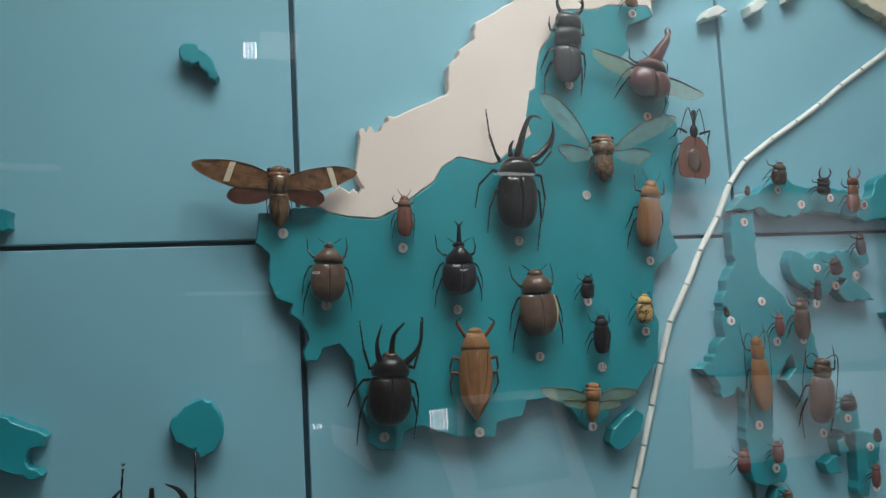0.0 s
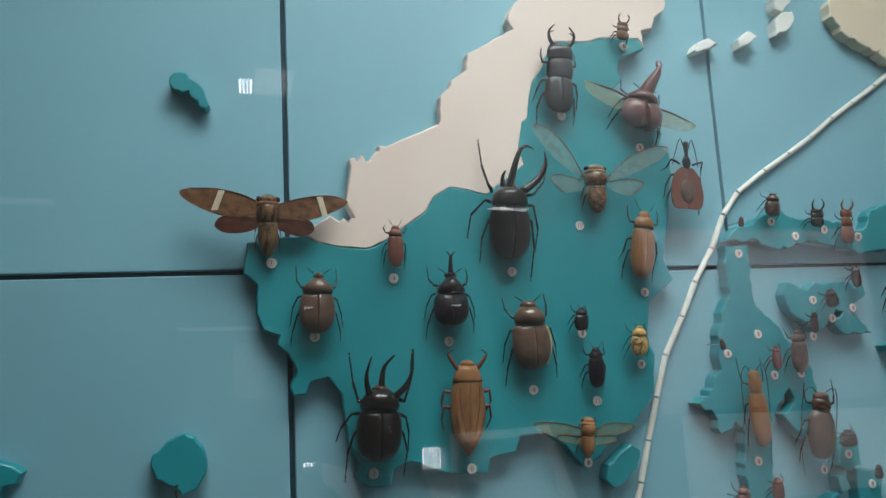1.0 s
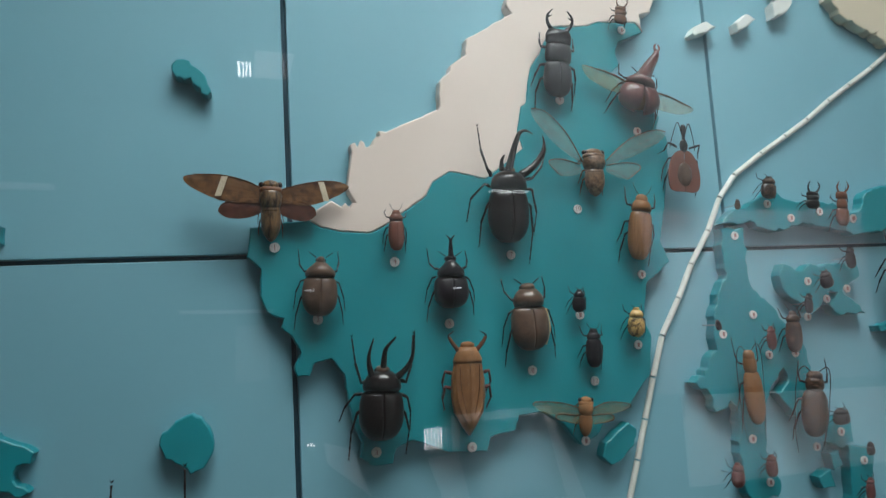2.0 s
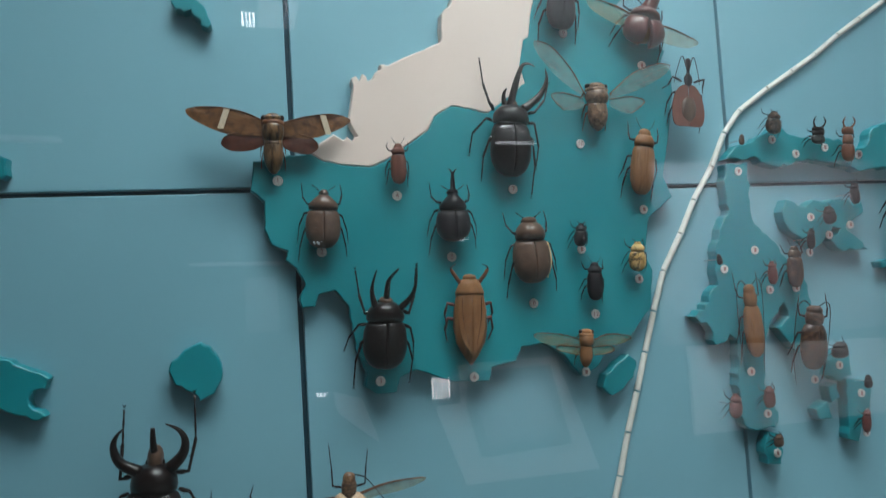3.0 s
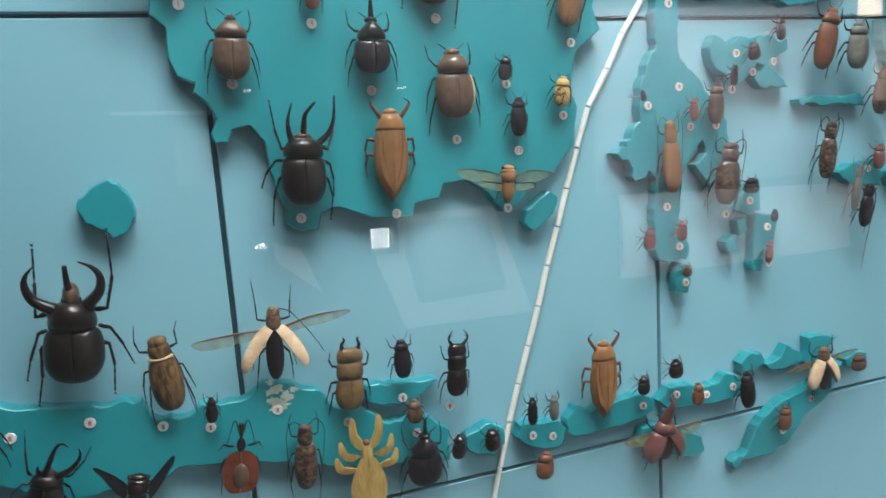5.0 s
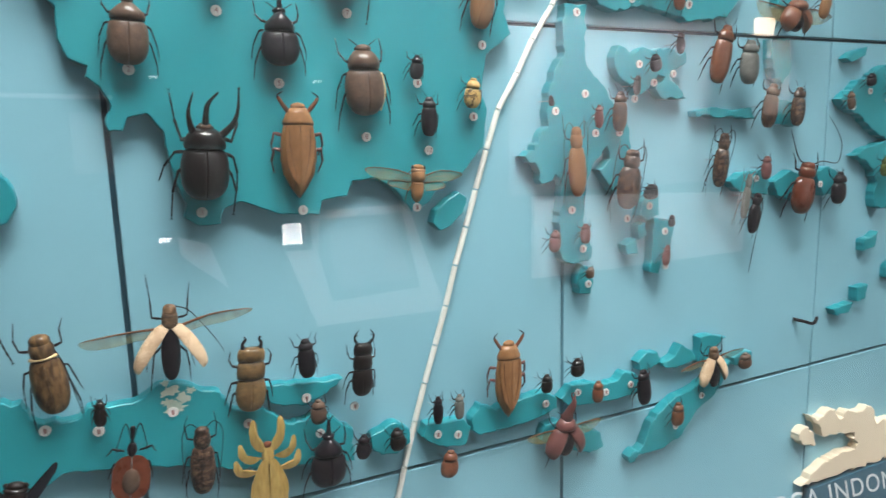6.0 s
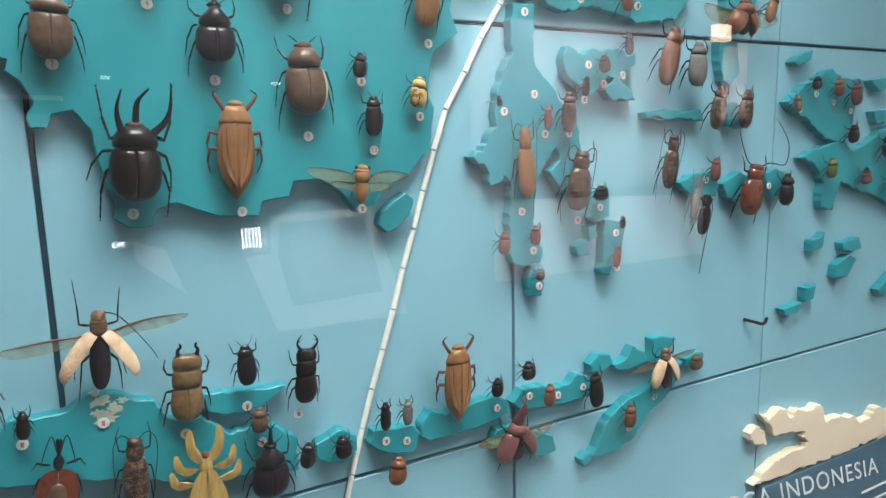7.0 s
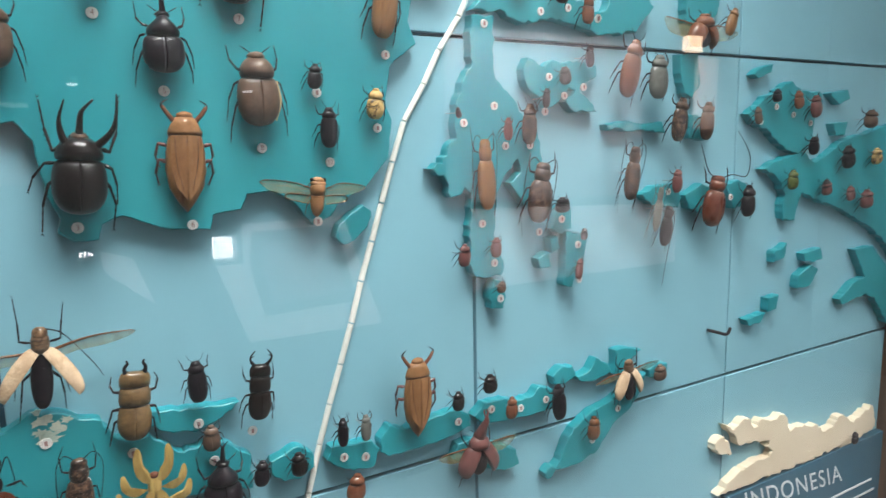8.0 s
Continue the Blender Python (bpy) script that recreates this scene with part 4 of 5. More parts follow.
def horns(root, kind, w, y, material, jaw=1.0):
    """Horns and jaws that rise from the front at y."""
    up = 0.004
    if kind.startswith("atlas"):
        for run, r0, r1 in ATLAS_HORNS[kind]:
            n = len(run) - 1
            curl("horn", [(a * w, y + b * w, up + 0.006 * i / n) for i, (a, b) in enumerate(run)], r0 * w, r1 * w, material, root)
    elif kind == "fork":
        curl("horn", [(0, y - 0.12 * w, 0.002), (-0.02 * w, y + 0.18 * w, 0.004), (-0.03 * w, y + 0.42 * w, 0.006)], 0.085 * w, 0.04 * w, material, root)
        for side in (-1, 1):
            curl("horn", [(-0.03 * w, y + 0.38 * w, 0.006), (-0.03 * w + side * 0.06 * w, y + 0.48 * w, 0.006), (-0.03 * w + side * 0.13 * w, y + 0.54 * w, 0.006)], 0.03 * w, 0.012 * w, material, root)
    elif kind == "rhino":
        curl("horn", [(0.0, y - 0.16 * w, 0.002), (0.05 * w, y + 0.16 * w, 0.006), (0.12 * w, y + 0.44 * w, 0.009), (0.13 * w, y + 0.62 * w, 0.009)], 0.21 * w, 0.05 * w, material, root)
        for side in (-1, 1):
            curl("horn", [(0.13 * w, y + 0.56 * w, 0.009), (0.13 * w + side * 0.07 * w, y + 0.70 * w, 0.008), (0.13 * w + side * 0.03 * w, y + 0.82 * w, 0.007)], 0.045 * w, 0.018 * w, material, root)
    elif kind == "stag":
        for side in (-1, 1):
            g = jaw * w
            if jaw < 0.6:
                curl("jaw", [(side * 0.28 * w, y - 0.06 * w, 0.001), (side * 0.30 * w, y + 0.16 * w, 0.003), (side * 0.22 * w, y + 0.30 * w, 0.004), (side * 0.26 * w, y + 0.40 * w, 0.004)], 0.07 * w, 0.03 * w, material, root)
                continue
            curl("jaw", [(side * 0.24 * w, y - 0.08 * w, 0.001), (side * 0.42 * w, y + 0.20 * g, 0.002), (side * 0.44 * w, y + 0.46 * g, 0.003), (side * 0.26 * w, y + 0.72 * g, 0.003)], 0.075 * w, 0.02 * w, material, root)
            curl("jaw_tooth", [(side * 0.43 * w, y + 0.40 * g, 0.003), (side * 0.28 * w, y + 0.48 * g, 0.003)], 0.035 * w, 0.012 * w, material, root)


# rows of the shield behind the head: share of its length from the back, half width, height
PRONOTA = {
    "": [(0, 0.34, 0.55), (0.05, 0.385, 0.92), (0.25, 0.405, 1.08), (0.50, 0.39, 1.06), (0.75, 0.32, 0.86), (0.92, 0.24, 0.60), (1, 0.19, 0.40)],
    "pointed": [(0, 0.36, 0.55), (0.05, 0.415, 0.90), (0.25, 0.43, 1.02), (0.45, 0.39, 0.98), (0.68, 0.28, 0.80), (0.88, 0.17, 0.58), (1, 0.10, 0.36)],
    "slim": [(0, 0.36, 0.6), (0.06, 0.41, 0.90), (0.35, 0.42, 0.98), (0.65, 0.39, 0.92), (0.92, 0.31, 0.66), (1, 0.26, 0.45)],
    "stag": [(0, 0.38, 0.6), (0.06, 0.44, 0.90), (0.30, 0.47, 1.02), (0.70, 0.46, 1.0), (0.93, 0.41, 0.80), (1, 0.34, 0.5)],
    "fork": [(0, 0.34, 0.55), (0.05, 0.385, 0.95), (0.25, 0.395, 1.12), (0.48, 0.33, 1.12), (0.72, 0.21, 0.95), (0.90, 0.13, 0.75), (1, 0.09, 0.55)],
    "atlas": [(0, 0.38, 0.55), (0.05, 0.43, 0.92), (0.25, 0.445, 1.08), (0.55, 0.42, 1.10), (0.80, 0.35, 0.95), (1, 0.24, 0.6)],
    "atlas_open": [(0, 0.37, 0.55), (0.05, 0.42, 0.92), (0.25, 0.44, 1.08), (0.55, 0.40, 1.10), (0.80, 0.33, 0.95), (1, 0.22, 0.6)],
    "atlas_wide": [(0, 0.34, 0.55), (0.05, 0.385, 0.92), (0.25, 0.405, 1.08), (0.50, 0.39, 1.12), (0.70, 0.35, 1.05), (0.88, 0.27, 0.85), (1, 0.16, 0.6)],
}


def beetle(hx, hz, tx, tz, w, material, label, horn="", slim=False, legs=True, nose=0.5, rim=False, wings=0, spread=0.0, half=False, jaw=0.9):
    root, length = root_of("beetle", label, hx, hz, tx, tz, "beetle")
    rng = random.Random(int(hx * 31 + hz * 17))
    w = w / 1000
    top, end = length / 2, -length / 2
    horned = horn.startswith("atlas") or horn in ("fork", "rhino")
    waist = end + length * ({"atlas_wide": 0.56, "atlas": 0.70, "atlas_open": 0.67, "fork": 0.60}.get(horn, 0.66) if not slim else 0.74)
    neck = top - length * ({"atlas_wide": 0.20, "fork": 0.10}.get(horn, 0.10) if horned else 0.10 if not slim else 0.12)
    high = w * (0.33 if not slim else 0.30)
    if horn == "stag":
        high = w * 0.24
        waist, neck = end + length * 0.52, top - length * 0.22
    if wings:
        membrane_pair(root, wings, waist - 0.003, wing_amber, rng, -0.001)
        part("abdomen", loft(dome(end + length * 0.06, waist, w * 0.36, high * 0.6)), shell_brown if half else shell_dark, root)
    for side in (-1, 1):
        bm = elytron(end, waist, w / 2, high, side, tail=0.38 if not slim else 0.34, nose=0.12, rib=0.03 if slim else 0.0)
        open_ang = radians(spread) if spread else (radians(22) if half and side > 0 else 0)
        if open_ang:
            turned(bm, side * open_ang, (side * w * 0.12, waist, 0), 0.0)
        case = part("wing_case", bm, material, root)
    if rim:
        curl("edge_band", [(w * 0.42, waist - 0.003, high * 0.25), (w * 0.50, (waist + end) / 2, high * 0.2), (w * 0.36, end + length * 0.07, high * 0.2)], 0.0012, 0.0008, gold_edge, case, "golden edge of the wing case")
    kind = "pointed" if nose != 0.5 else "slim" if slim else horn
    back, front = waist - length * 0.015, neck + length * 0.02
    rows = [(0, back + (front - back) * f, w * hw, high * h) for f, hw, h in PRONOTA.get(kind, PRONOTA[""])]
    part("thorax", loft(rows, 20), material, root)
    head_half = {"pointed": 0.12, "slim": 0.26, "stag": 0.45, "fork": 0.16, "atlas_wide": 0.14, "atlas": 0.16, "atlas_open": 0.16}.get(kind, 0.20)
    head_tone = shell_umber if material is shell_black and horned else material
    if horn == "stag":
        head = part("head", loft([(0, neck, w * 0.40, high * 0.7), (0, neck + length * 0.02, w * 0.45, high * 0.95), (0, neck + length * 0.12, w * 0.46, high), (0, top - length * 0.03, w * 0.40, high * 0.85), (0, top, w * 0.32, high * 0.4)], 20), material, root)
    else:
        head = part("head", loft(dome(neck - length * (0.03 if not slim else 0.06), top, w * head_half, high * 0.62, nose=0.4, tail=0.2)), head_tone, root)
    for side in (-1, 1):
        part("eye", loft(dome(neck + length * 0.01, neck + length * 0.06, w * 0.05, w * 0.05, cx=side * w * (head_half * 0.85 if horn != "stag" else 0.40)), 8), shell_black, head)
    if horn:
        horns(head, horn, w, top, material if horn != "stag" or jaw > 0.6 else shell_dark, jaw)
    if legs:
        dark = shell_dark if material not in (shell_black, shell_straw, shell_tan) else material if material != shell_tan else shell_dark
        if horn in POSTURES:
            posed_legs(root, rng, w, top, dark, horn, 1.0, 0.038)
        elif slim or horn == "stag":
            six_legs(root, rng, length, w, dark, neck - length * 0.08, 0.8, rise=0.8)
        else:
            posed_legs(root, rng, w, top, dark, "plain", (0.9 if w > 0.022 else 0.8) * length / (1.6 * w), 0.03)
        for side in (-1, 1) if horn not in POSTURES else ():
            curl("antenna", [(side * w * 0.14, top - length * 0.02, 0.001), (side * w * 0.30, top + length * 0.05, 0.001), (side * w * (0.42 if slim else 0.34), top + length * (0.16 if slim else 0.07), 0.0)], max(w * 0.014, 0.00025), max(w * 0.01, 0.0002), dark, head)
    pin(root)
    return root


def cicada(hx, hz, tx, tz, w, material, label, wing, outlines, band=False, hind=None):
    root, length = root_of("cicada", label, hx, hz, tx, tz, "cicada")
    rng = random.Random(int(hx * 13 + hz))
    w = w / 1000
    top, end = length / 2, -length / 2
    part("abdomen", loft(dome(end, top - length * 0.32, w * 0.42, w * 0.36, nose=0.25, tail=0.62)), material, root)
    for k in range(4):
        y = end + length * (0.16 + 0.10 * k)
        part("abdomen_ring", loft(dome(y, y + length * 0.075, w * (0.27 + 0.045 * k), w * (0.26 + 0.035 * k), nose=0.2, tail=0.2, steps=5)), material, root)
    part("thorax", loft(dome(top - length * 0.52, top - length * 0.10, w * 0.48, w * 0.44, nose=0.3, tail=0.5)), material, root)
    part("collar", loft(dome(top - length * 0.24, top - length * 0.10, w * 0.49, w * 0.38, nose=0.2, tail=0.2, steps=7)), shell_brown if band else material, root)
    head = part("head", loft(dome(top - length * 0.18, top, w * 0.38, w * 0.28, nose=0.55, tail=0.4)), material, root)
    for side in (-1, 1):
        part("eye", loft(dome(top - length * 0.14, top - length * 0.03, w * 0.12, w * 0.14, cx=side * w * 0.38), 10), shell_black, head)
    for i, out in enumerate(outlines):
        pts = [(x / 1000, y / 1000) for x, y in out]
        sheet = part("wing", wing_sheet(pts, 0.0008 - 0.0007 * (i % 2), 0.0003), hind if hind and i % 2 else wing, root)
        lead = pts[:4]
        curl("wing_vein", [(*p, 0.0012 - 0.0007 * (i % 2)) for p in lead], 0.0006, 0.0003, shell_brown if wing != wing_black else shell_black, sheet)
        tips = pts[3:-1]
        for k, tip in enumerate(tips):
            base = Vector(pts[0]).lerp(Vector(pts[-1]), (k + 1) / (len(tips) + 1))
            half = base.lerp(Vector(tip), 0.5)
            curl("wing_vein", [(base.x, base.y, 0.0014 - 0.0007 * (i % 2)), (half.x, half.y + 0.0008, 0.0018 - 0.0007 * (i % 2)), (*tip, 0.001 - 0.0007 * (i % 2))], 0.00014, 0.0001, shell_brown if wing != wing_black else shell_black, sheet)
        if band and i in (0, 2):
            bm = bmesh.new()
            mx, my = pts[2][0] * 0.8 + pts[1][0] * 0.2, pts[1][1] * 0.2 + pts[2][1] * 0.8
            a = Vector((mx, my - 0.0005, 0.0024))
            b = Vector((mx - (0.005 if mx < 0 else -0.004), my - 0.0155, 0.0024))
            for z in (0, -0.0012):
                quad = [bm.verts.new(q + Vector((0, 0, z))) for q in (a - Vector((0.0022, 0, 0)), a + Vector((0.0022, 0, 0)), b + Vector((0.0022, 0, 0)), b - Vector((0.0022, 0, 0)))]
                bm.faces.new(quad)
            part("wing_band", bm, band_white, sheet, "pale band across the wing", smooth=False)
    six_legs(root, rng, length, w * 0.8, shell_brown if wing != wing_black else shell_black, top - length * 0.22, 0.55, front_up=False)
    pin(root)
    return root


def water_bug(hx, hz, tx, tz, w, material, label):
    root, length = root_of("water_bug", label, hx, hz, tx, tz, "water bug")
    w = w / 1000
    top, end = length / 2, -length / 2
    high = w * 0.20
    rows = [(0, end, 0.0006, 0.0006), (0, end + 0.10 * length, w * 0.20, high * 0.5), (0, end + 0.25 * length, w * 0.40, high * 0.9), (0, end + 0.42 * length, w * 0.47, high), (0, end + 0.60 * length, w * 0.45, high), (0, end + 0.77 * length, w * 0.38, high * 0.95)]
    part("abdomen", loft(rows), shell_tan, root, "darker flat abdomen")
    for side in (-1, 1):
        curl("ridge", [(side * 0.26 * w, end + 0.75 * length, high * 0.98), (side * 0.24 * w, end + 0.5 * length, high * 0.98), (side * 0.10 * w, end + 0.22 * length, high * 1.06)], 0.012 * w, 0.008 * w, shell_brown, root)
        bm = bmesh.new()
        shape = [(0.02, 0.77), (0.33, 0.76), (0.36, 0.58), (0.34, 0.42), (0.24, 0.25), (0.03, 0.12)]
        for z in (high * 1.12, high * 0.9):
            bm.faces.new([bm.verts.new((side * a * w, end + b * length, z - abs(a) * high * 0.7)) for a, b in shape])
        part("wing_case", bm, material, root, smooth=False)
    part("thorax", loft([(0, end + 0.765 * length, w * 0.40, high * 1.1), (0, end + 0.80 * length, w * 0.40, high * 1.2), (0, end + 0.88 * length, w * 0.31, high * 1.1), (0, end + 0.94 * length, w * 0.22, high * 0.9)]), shell_orange, root)
    head = part("head", loft(dome(end + 0.92 * length, top, w * 0.19, high * 0.8, nose=0.6, tail=0.2)), shell_orange, root)
    for side in (-1, 1):
        part("eye", loft(dome(top - 0.07 * length, top - 0.02 * length, w * 0.045, w * 0.06, cx=side * w * 0.14), 8), shell_dark, head)
        curl("foreleg", [(side * 0.25 * w, top - 0.10 * length, 0), (side * 0.40 * w, top - 0.02 * length, 0.001), (side * 0.50 * w, top + 0.045 * length, 0.001)], 0.06 * w, 0.045 * w, shell_rust, root)
        curl("foreleg_claw", [(side * 0.50 * w, top + 0.04 * length, 0.001), (side * 0.50 * w, top + 0.07 * length, 0.001), (side * 0.36 * w, top + 0.11 * length, 0.0)], 0.03 * w, 0.012 * w, shell_dark, root)
        for yy, dy in ((0.66, 0.20), (0.50, 0.22)):
            y = end + yy * length
            leg(root, shell_wine, (side * 0.40 * w, y, -0.002), (side * 0.60 * w, y + 0.02 * length, -0.002), (side * 0.66 * w, y - dy * 0.5 * length, -0.004), (side * 0.58 * w, y - dy * length, -0.008), 0.04 * w)
    pin(root)
    return root


def violin(hx, hz, tx, tz, w, material, label, square=False):
    root, length = root_of("violin_beetle", label, hx, hz, tx, tz, "beetle")
    rng = random.Random(int(hx))
    w = w / 1000
    top, end = length / 2, -length / 2
    disc_top = end + 0.60 * length
    for side in (-1, 1):
        bm = bmesh.new()
        rim = [(0.01, 0.0), (0.30, 0.0), (0.45, 0.05), (0.5, 0.20), (0.47, 0.36), (0.38, 0.50), (0.20, 0.60), (0.01, 0.61)] if square else [(0.01, 0.0), (0.28, 0.01), (0.44, 0.10), (0.5, 0.26), (0.47, 0.42), (0.34, 0.55), (0.12, 0.60), (0.01, 0.58)]
        rim = [(q.x, q.y) for q in bent([(a, b, 0) for a, b in rim], 4)]
        tops = [bm.verts.new((side * a * w, end + b * length, 0.0012 - 0.002 * a + 0.0005 * math.sin(b * 9))) for a, b in rim]
        lows = [bm.verts.new((side * a * w, end + b * length, 0.0002 - 0.002 * a)) for a, b in rim]
        bm.faces.new(tops)
        bm.faces.new(lows[::-1])
        for i in range(len(rim)):
            k = (i + 1) % len(rim)
            bm.faces.new((tops[i], tops[k], lows[k], lows[i]))
        part("wing_case", bm, material, root, "flat leaf-like wing case", smooth=False)
    part("abdomen", loft(dome(end + 0.06 * length, disc_top - 0.01, w * 0.24, 0.003, tail=0.6)), shell_umber, root)
    part("thorax", loft(dome(disc_top - 0.02 * length, disc_top + 0.20 * length, w * 0.13, 0.0024, nose=0.8)), shell_dark, root)
    head = part("head", loft([(0, disc_top + 0.17 * length, w * 0.05, 0.0012), (0, disc_top + 0.27 * length, w * 0.045, 0.0012), (0, top - 0.03 * length, w * 0.085, 0.0016), (0, top, w * 0.05, 0.001)]), shell_dark, root)
    six_legs(root, rng, length * 0.7, w * 0.72, shell_dark, disc_top + 0.06 * length, 1.0, front_up=False)
    for side in (-1, 1):
        curl("antenna", [(side * 0.04 * w, top - 0.01, 0), (side * 0.18 * w, top + 0.002, 0), (side * 0.34 * w, top - 0.2 * length, -0.001), (side * 0.40 * w, top - 0.36 * length, -0.002)], 0.0005, 0.0003, shell_dark, head)
    pin(root)
    return root


def longhorn(hx, hz, tx, tz, w, material, label, wings=0, spread=0.0, front=False, feelers=(), slope=0.0):
    root, length = root_of("longhorn_beetle", label, hx, hz, tx, tz, "beetle")
    rng = random.Random(int(hx * 7 + hz))
    w = w / 1000 * (1.0 if spread else 0.84)
    top, end = length / 2, -length / 2
    waist, neck = end + 0.72 * length, top - 0.11 * length
    high = w * 0.30
    if wings:
        membrane_pair(root, wings, waist - 0.004, wing_amber, rng, -0.001, slope, 0.05)
        part("abdomen", loft(dome(end, waist, w * 0.42, high * 0.7, tail=0.4)), shell_dark, root)
    for side in (-1, 1):
        bm = elytron(end + (0.02 * length if spread else 0), waist, w / 2 * (1.15 if spread else 1), high, side, tail=0.36, nose=0.2, rib=0.025)
        if spread:
            turned(bm, side * radians(spread), (side * w * 0.10, waist, 0.001))
        part("wing_case", bm, material, root)
    tone = shell_cicada if spread else material
    part("thorax", loft(dome(waist - 0.05 * length, neck + 0.04 * length, w * 0.345, high * 0.95, nose=0.25, tail=0.25)), tone, root)
    head = part("head", loft(dome(neck - 0.05 * length, top, w * 0.29, high * 0.85, nose=0.35, tail=0.2)), tone, root)
    if spread:
        for k in range(3):
            y = waist + (neck - waist) * (0.15 + 0.32 * k)
            part("thorax_ring", loft(dome(y - 0.011 * length, y + 0.011 * length, w * 0.352, high * 1.02, nose=0.15, tail=0.15, steps=5)), shell_umber, root, "dark ring round the thorax")
    if material is shell_streaked:
        part("pale_band", loft(dome(waist - 0.035 * length, waist + 0.025 * length, w * 0.415, high * 0.93, nose=0.3, tail=0.3, steps=7)), gold_edge, root, "pale band behind the thorax")
    limb = {shell_grey: shell_grey}.get(material, shell_dark)
    six_legs(root, rng, length, w * (1.15 if spread else 0.9), limb, neck - 0.08 * length, 1.0, front_up=front or rng.random() < 0.7, rise=1.3 if front else 0.9)
    for run in feelers:
        n = len(run)
        curl("antenna", [(x / 1000, y / 1000, 0.002 - 0.008 * k / n) for k, (x, y) in enumerate(run)], max(0.024 * w, 0.0005), 0.0003, limb, head)
    for side in (-1, 1):
        part("eye", loft(dome(neck + 0.02 * length, neck + 0.07 * length, w * 0.07, w * 0.08, cx=side * w * 0.22), 8), shell_black, head)
        k = rng.uniform(0.85, 1.15)
        if feelers:
            continue
        curl("antenna", [(side * 0.14 * w, top - 0.02 * length, 0.001), (side * 0.50 * w, top + 0.06 * length * k, 0.002), (side * 0.74 * w * k, top - 0.16 * length, 0.0), (side * 0.66 * w, end + 0.15 * length * k, -0.004), (side * 0.50 * w * k, end - 0.25 * length * k, -0.006)], max(0.022 * w, 0.0004), 0.0002, limb, head)
    pin(root)
    return root


def leaf_insect(hx, hz, tx, tz, w, material, label):
    root, length = root_of("leaf_insect", label, hx, hz, tx, tz, "leaf insect")
    w = w / 1000
    top, end = length / 2, -length / 2

    def blade(name, rim, thick=0.0008, lift=0.0):
        bm = bmesh.new()
        run = bent([(a, b, 0) for a, b in rim] + [(*rim[0], 0)], 3)[:-1]
        c = sum(run, Vector()) / len(run)
        for z in (lift, lift - thick):
            mid = bm.verts.new((c.x, c.y, z + 0.0015))
            ring = [bm.verts.new((p.x, p.y, z)) for p in run]
            for i in range(len(ring)):
                bm.faces.new((mid, ring[i], ring[(i + 1) % len(ring)]))
        return part(name, bm, material, root, smooth=False)

    for side in (-1, 1):
        blade("wing_case", [(side * a * w, end + b * length) for a, b in ((0.02, 0.80), (0.16, 0.78), (0.34, 0.58), (0.40, 0.40), (0.28, 0.16), (0.03, 0.05))], lift=0.003)
        blade("foreleg_lobe", [(side * a * w, top + b * length) for a, b in ((0.05, -0.10), (0.18, -0.10), (0.33, 0.0), (0.37, 0.17), (0.30, 0.28), (0.22, 0.24), (0.19, 0.10), (0.09, 0.0))], lift=0.002)
        blade("midleg_lobe", [(side * a * w, top + b * length) for a, b in ((0.12, -0.18), (0.32, -0.15), (0.46, -0.10), (0.52, 0.01), (0.60, 0.0), (0.58, -0.14), (0.36, -0.23))], lift=0.001)
        blade("hindleg_lobe", [(side * a * w, top + b * length) for a, b in ((0.18, -0.34), (0.42, -0.29), (0.54, -0.27), (0.62, -0.17), (0.70, -0.19), (0.66, -0.33), (0.42, -0.38))], lift=0.0)
    part("abdomen", loft(dome(end, top - 0.25 * length, w * 0.36, 0.0022, tail=0.7)), material, root)
    part("thorax", loft(dome(top - 0.28 * length, top - 0.04 * length, w * 0.13, 0.003, nose=0.3, tail=0.3)), material, root)
    part("head", loft(dome(top - 0.07 * length, top, w * 0.085, 0.003, nose=0.4, tail=0.3)), shell_rust, root)
    pin(root)
    return root


cicada(-18, 1563, -19, 1515, 18, shell_streaked, "large brown cicada specimen with spread banded wings", wing_brown, [[(-4, 16), (-19, 23), (-37, 27), (-56, 27), (-63, 24), (-57, 17), (-38, 8), (-22, 6), (-4, 7)], [(-4, 8), (-24, 8), (-35, 5), (-38, -1), (-30, -6), (-15, -5), (-4, 1)], [(4, 15), (23, 21), (42, 24), (54, 23), (60, 19), (50, 12), (32, 5), (18, 5), (4, 7)], [(4, 8), (22, 7), (32, 3), (34, -3), (26, -8), (12, -5), (4, 1)]], band=True, hind=wing_red)
cicada(259, 1592, 258, 1549, 22, shell_cicada, "mottled cicada specimen with clear spread wings", wing_clear, [[(-11, 9), (-25, 34), (-43, 52), (-57, 55), (-54, 44), (-36, 24), (-13, 7)], [(-13, 7), (-32, 11), (-43, 8), (-32, -4), (-13, -1)], [(12, 11), (36, 31), (62, 41), (75, 40), (67, 30), (40, 16), (12, 7)], [(12, 7), (34, 10), (47, 6), (33, -5), (14, 0)]])
cicada(233, 1379, 230, 1346, 14, shell_orange, "golden cicada specimen with thin amber wings", wing_amber, [[(-6, 7), (-22, 11), (-44, 12), (-48, 9), (-34, 2), (-6, 1)], [(-6, 1), (-24, 2), (-26, -2), (-7, -6)], [(7, 7), (20, 12), (39, 11), (42, 8), (28, 3), (6, 1)], [(6, 1), (23, 2), (25, -3), (8, -6)]])
cicada(-84, 1172, -91, 1136, 16, shell_black, "black wasp specimen with raised dark wings", wing_black, [[(-7, 9), (-17, 17), (-31, 24), (-27, 18), (-10, -1)], [(7, 8), (14, 19), (23, 31), (23, 23), (10, -2)]])
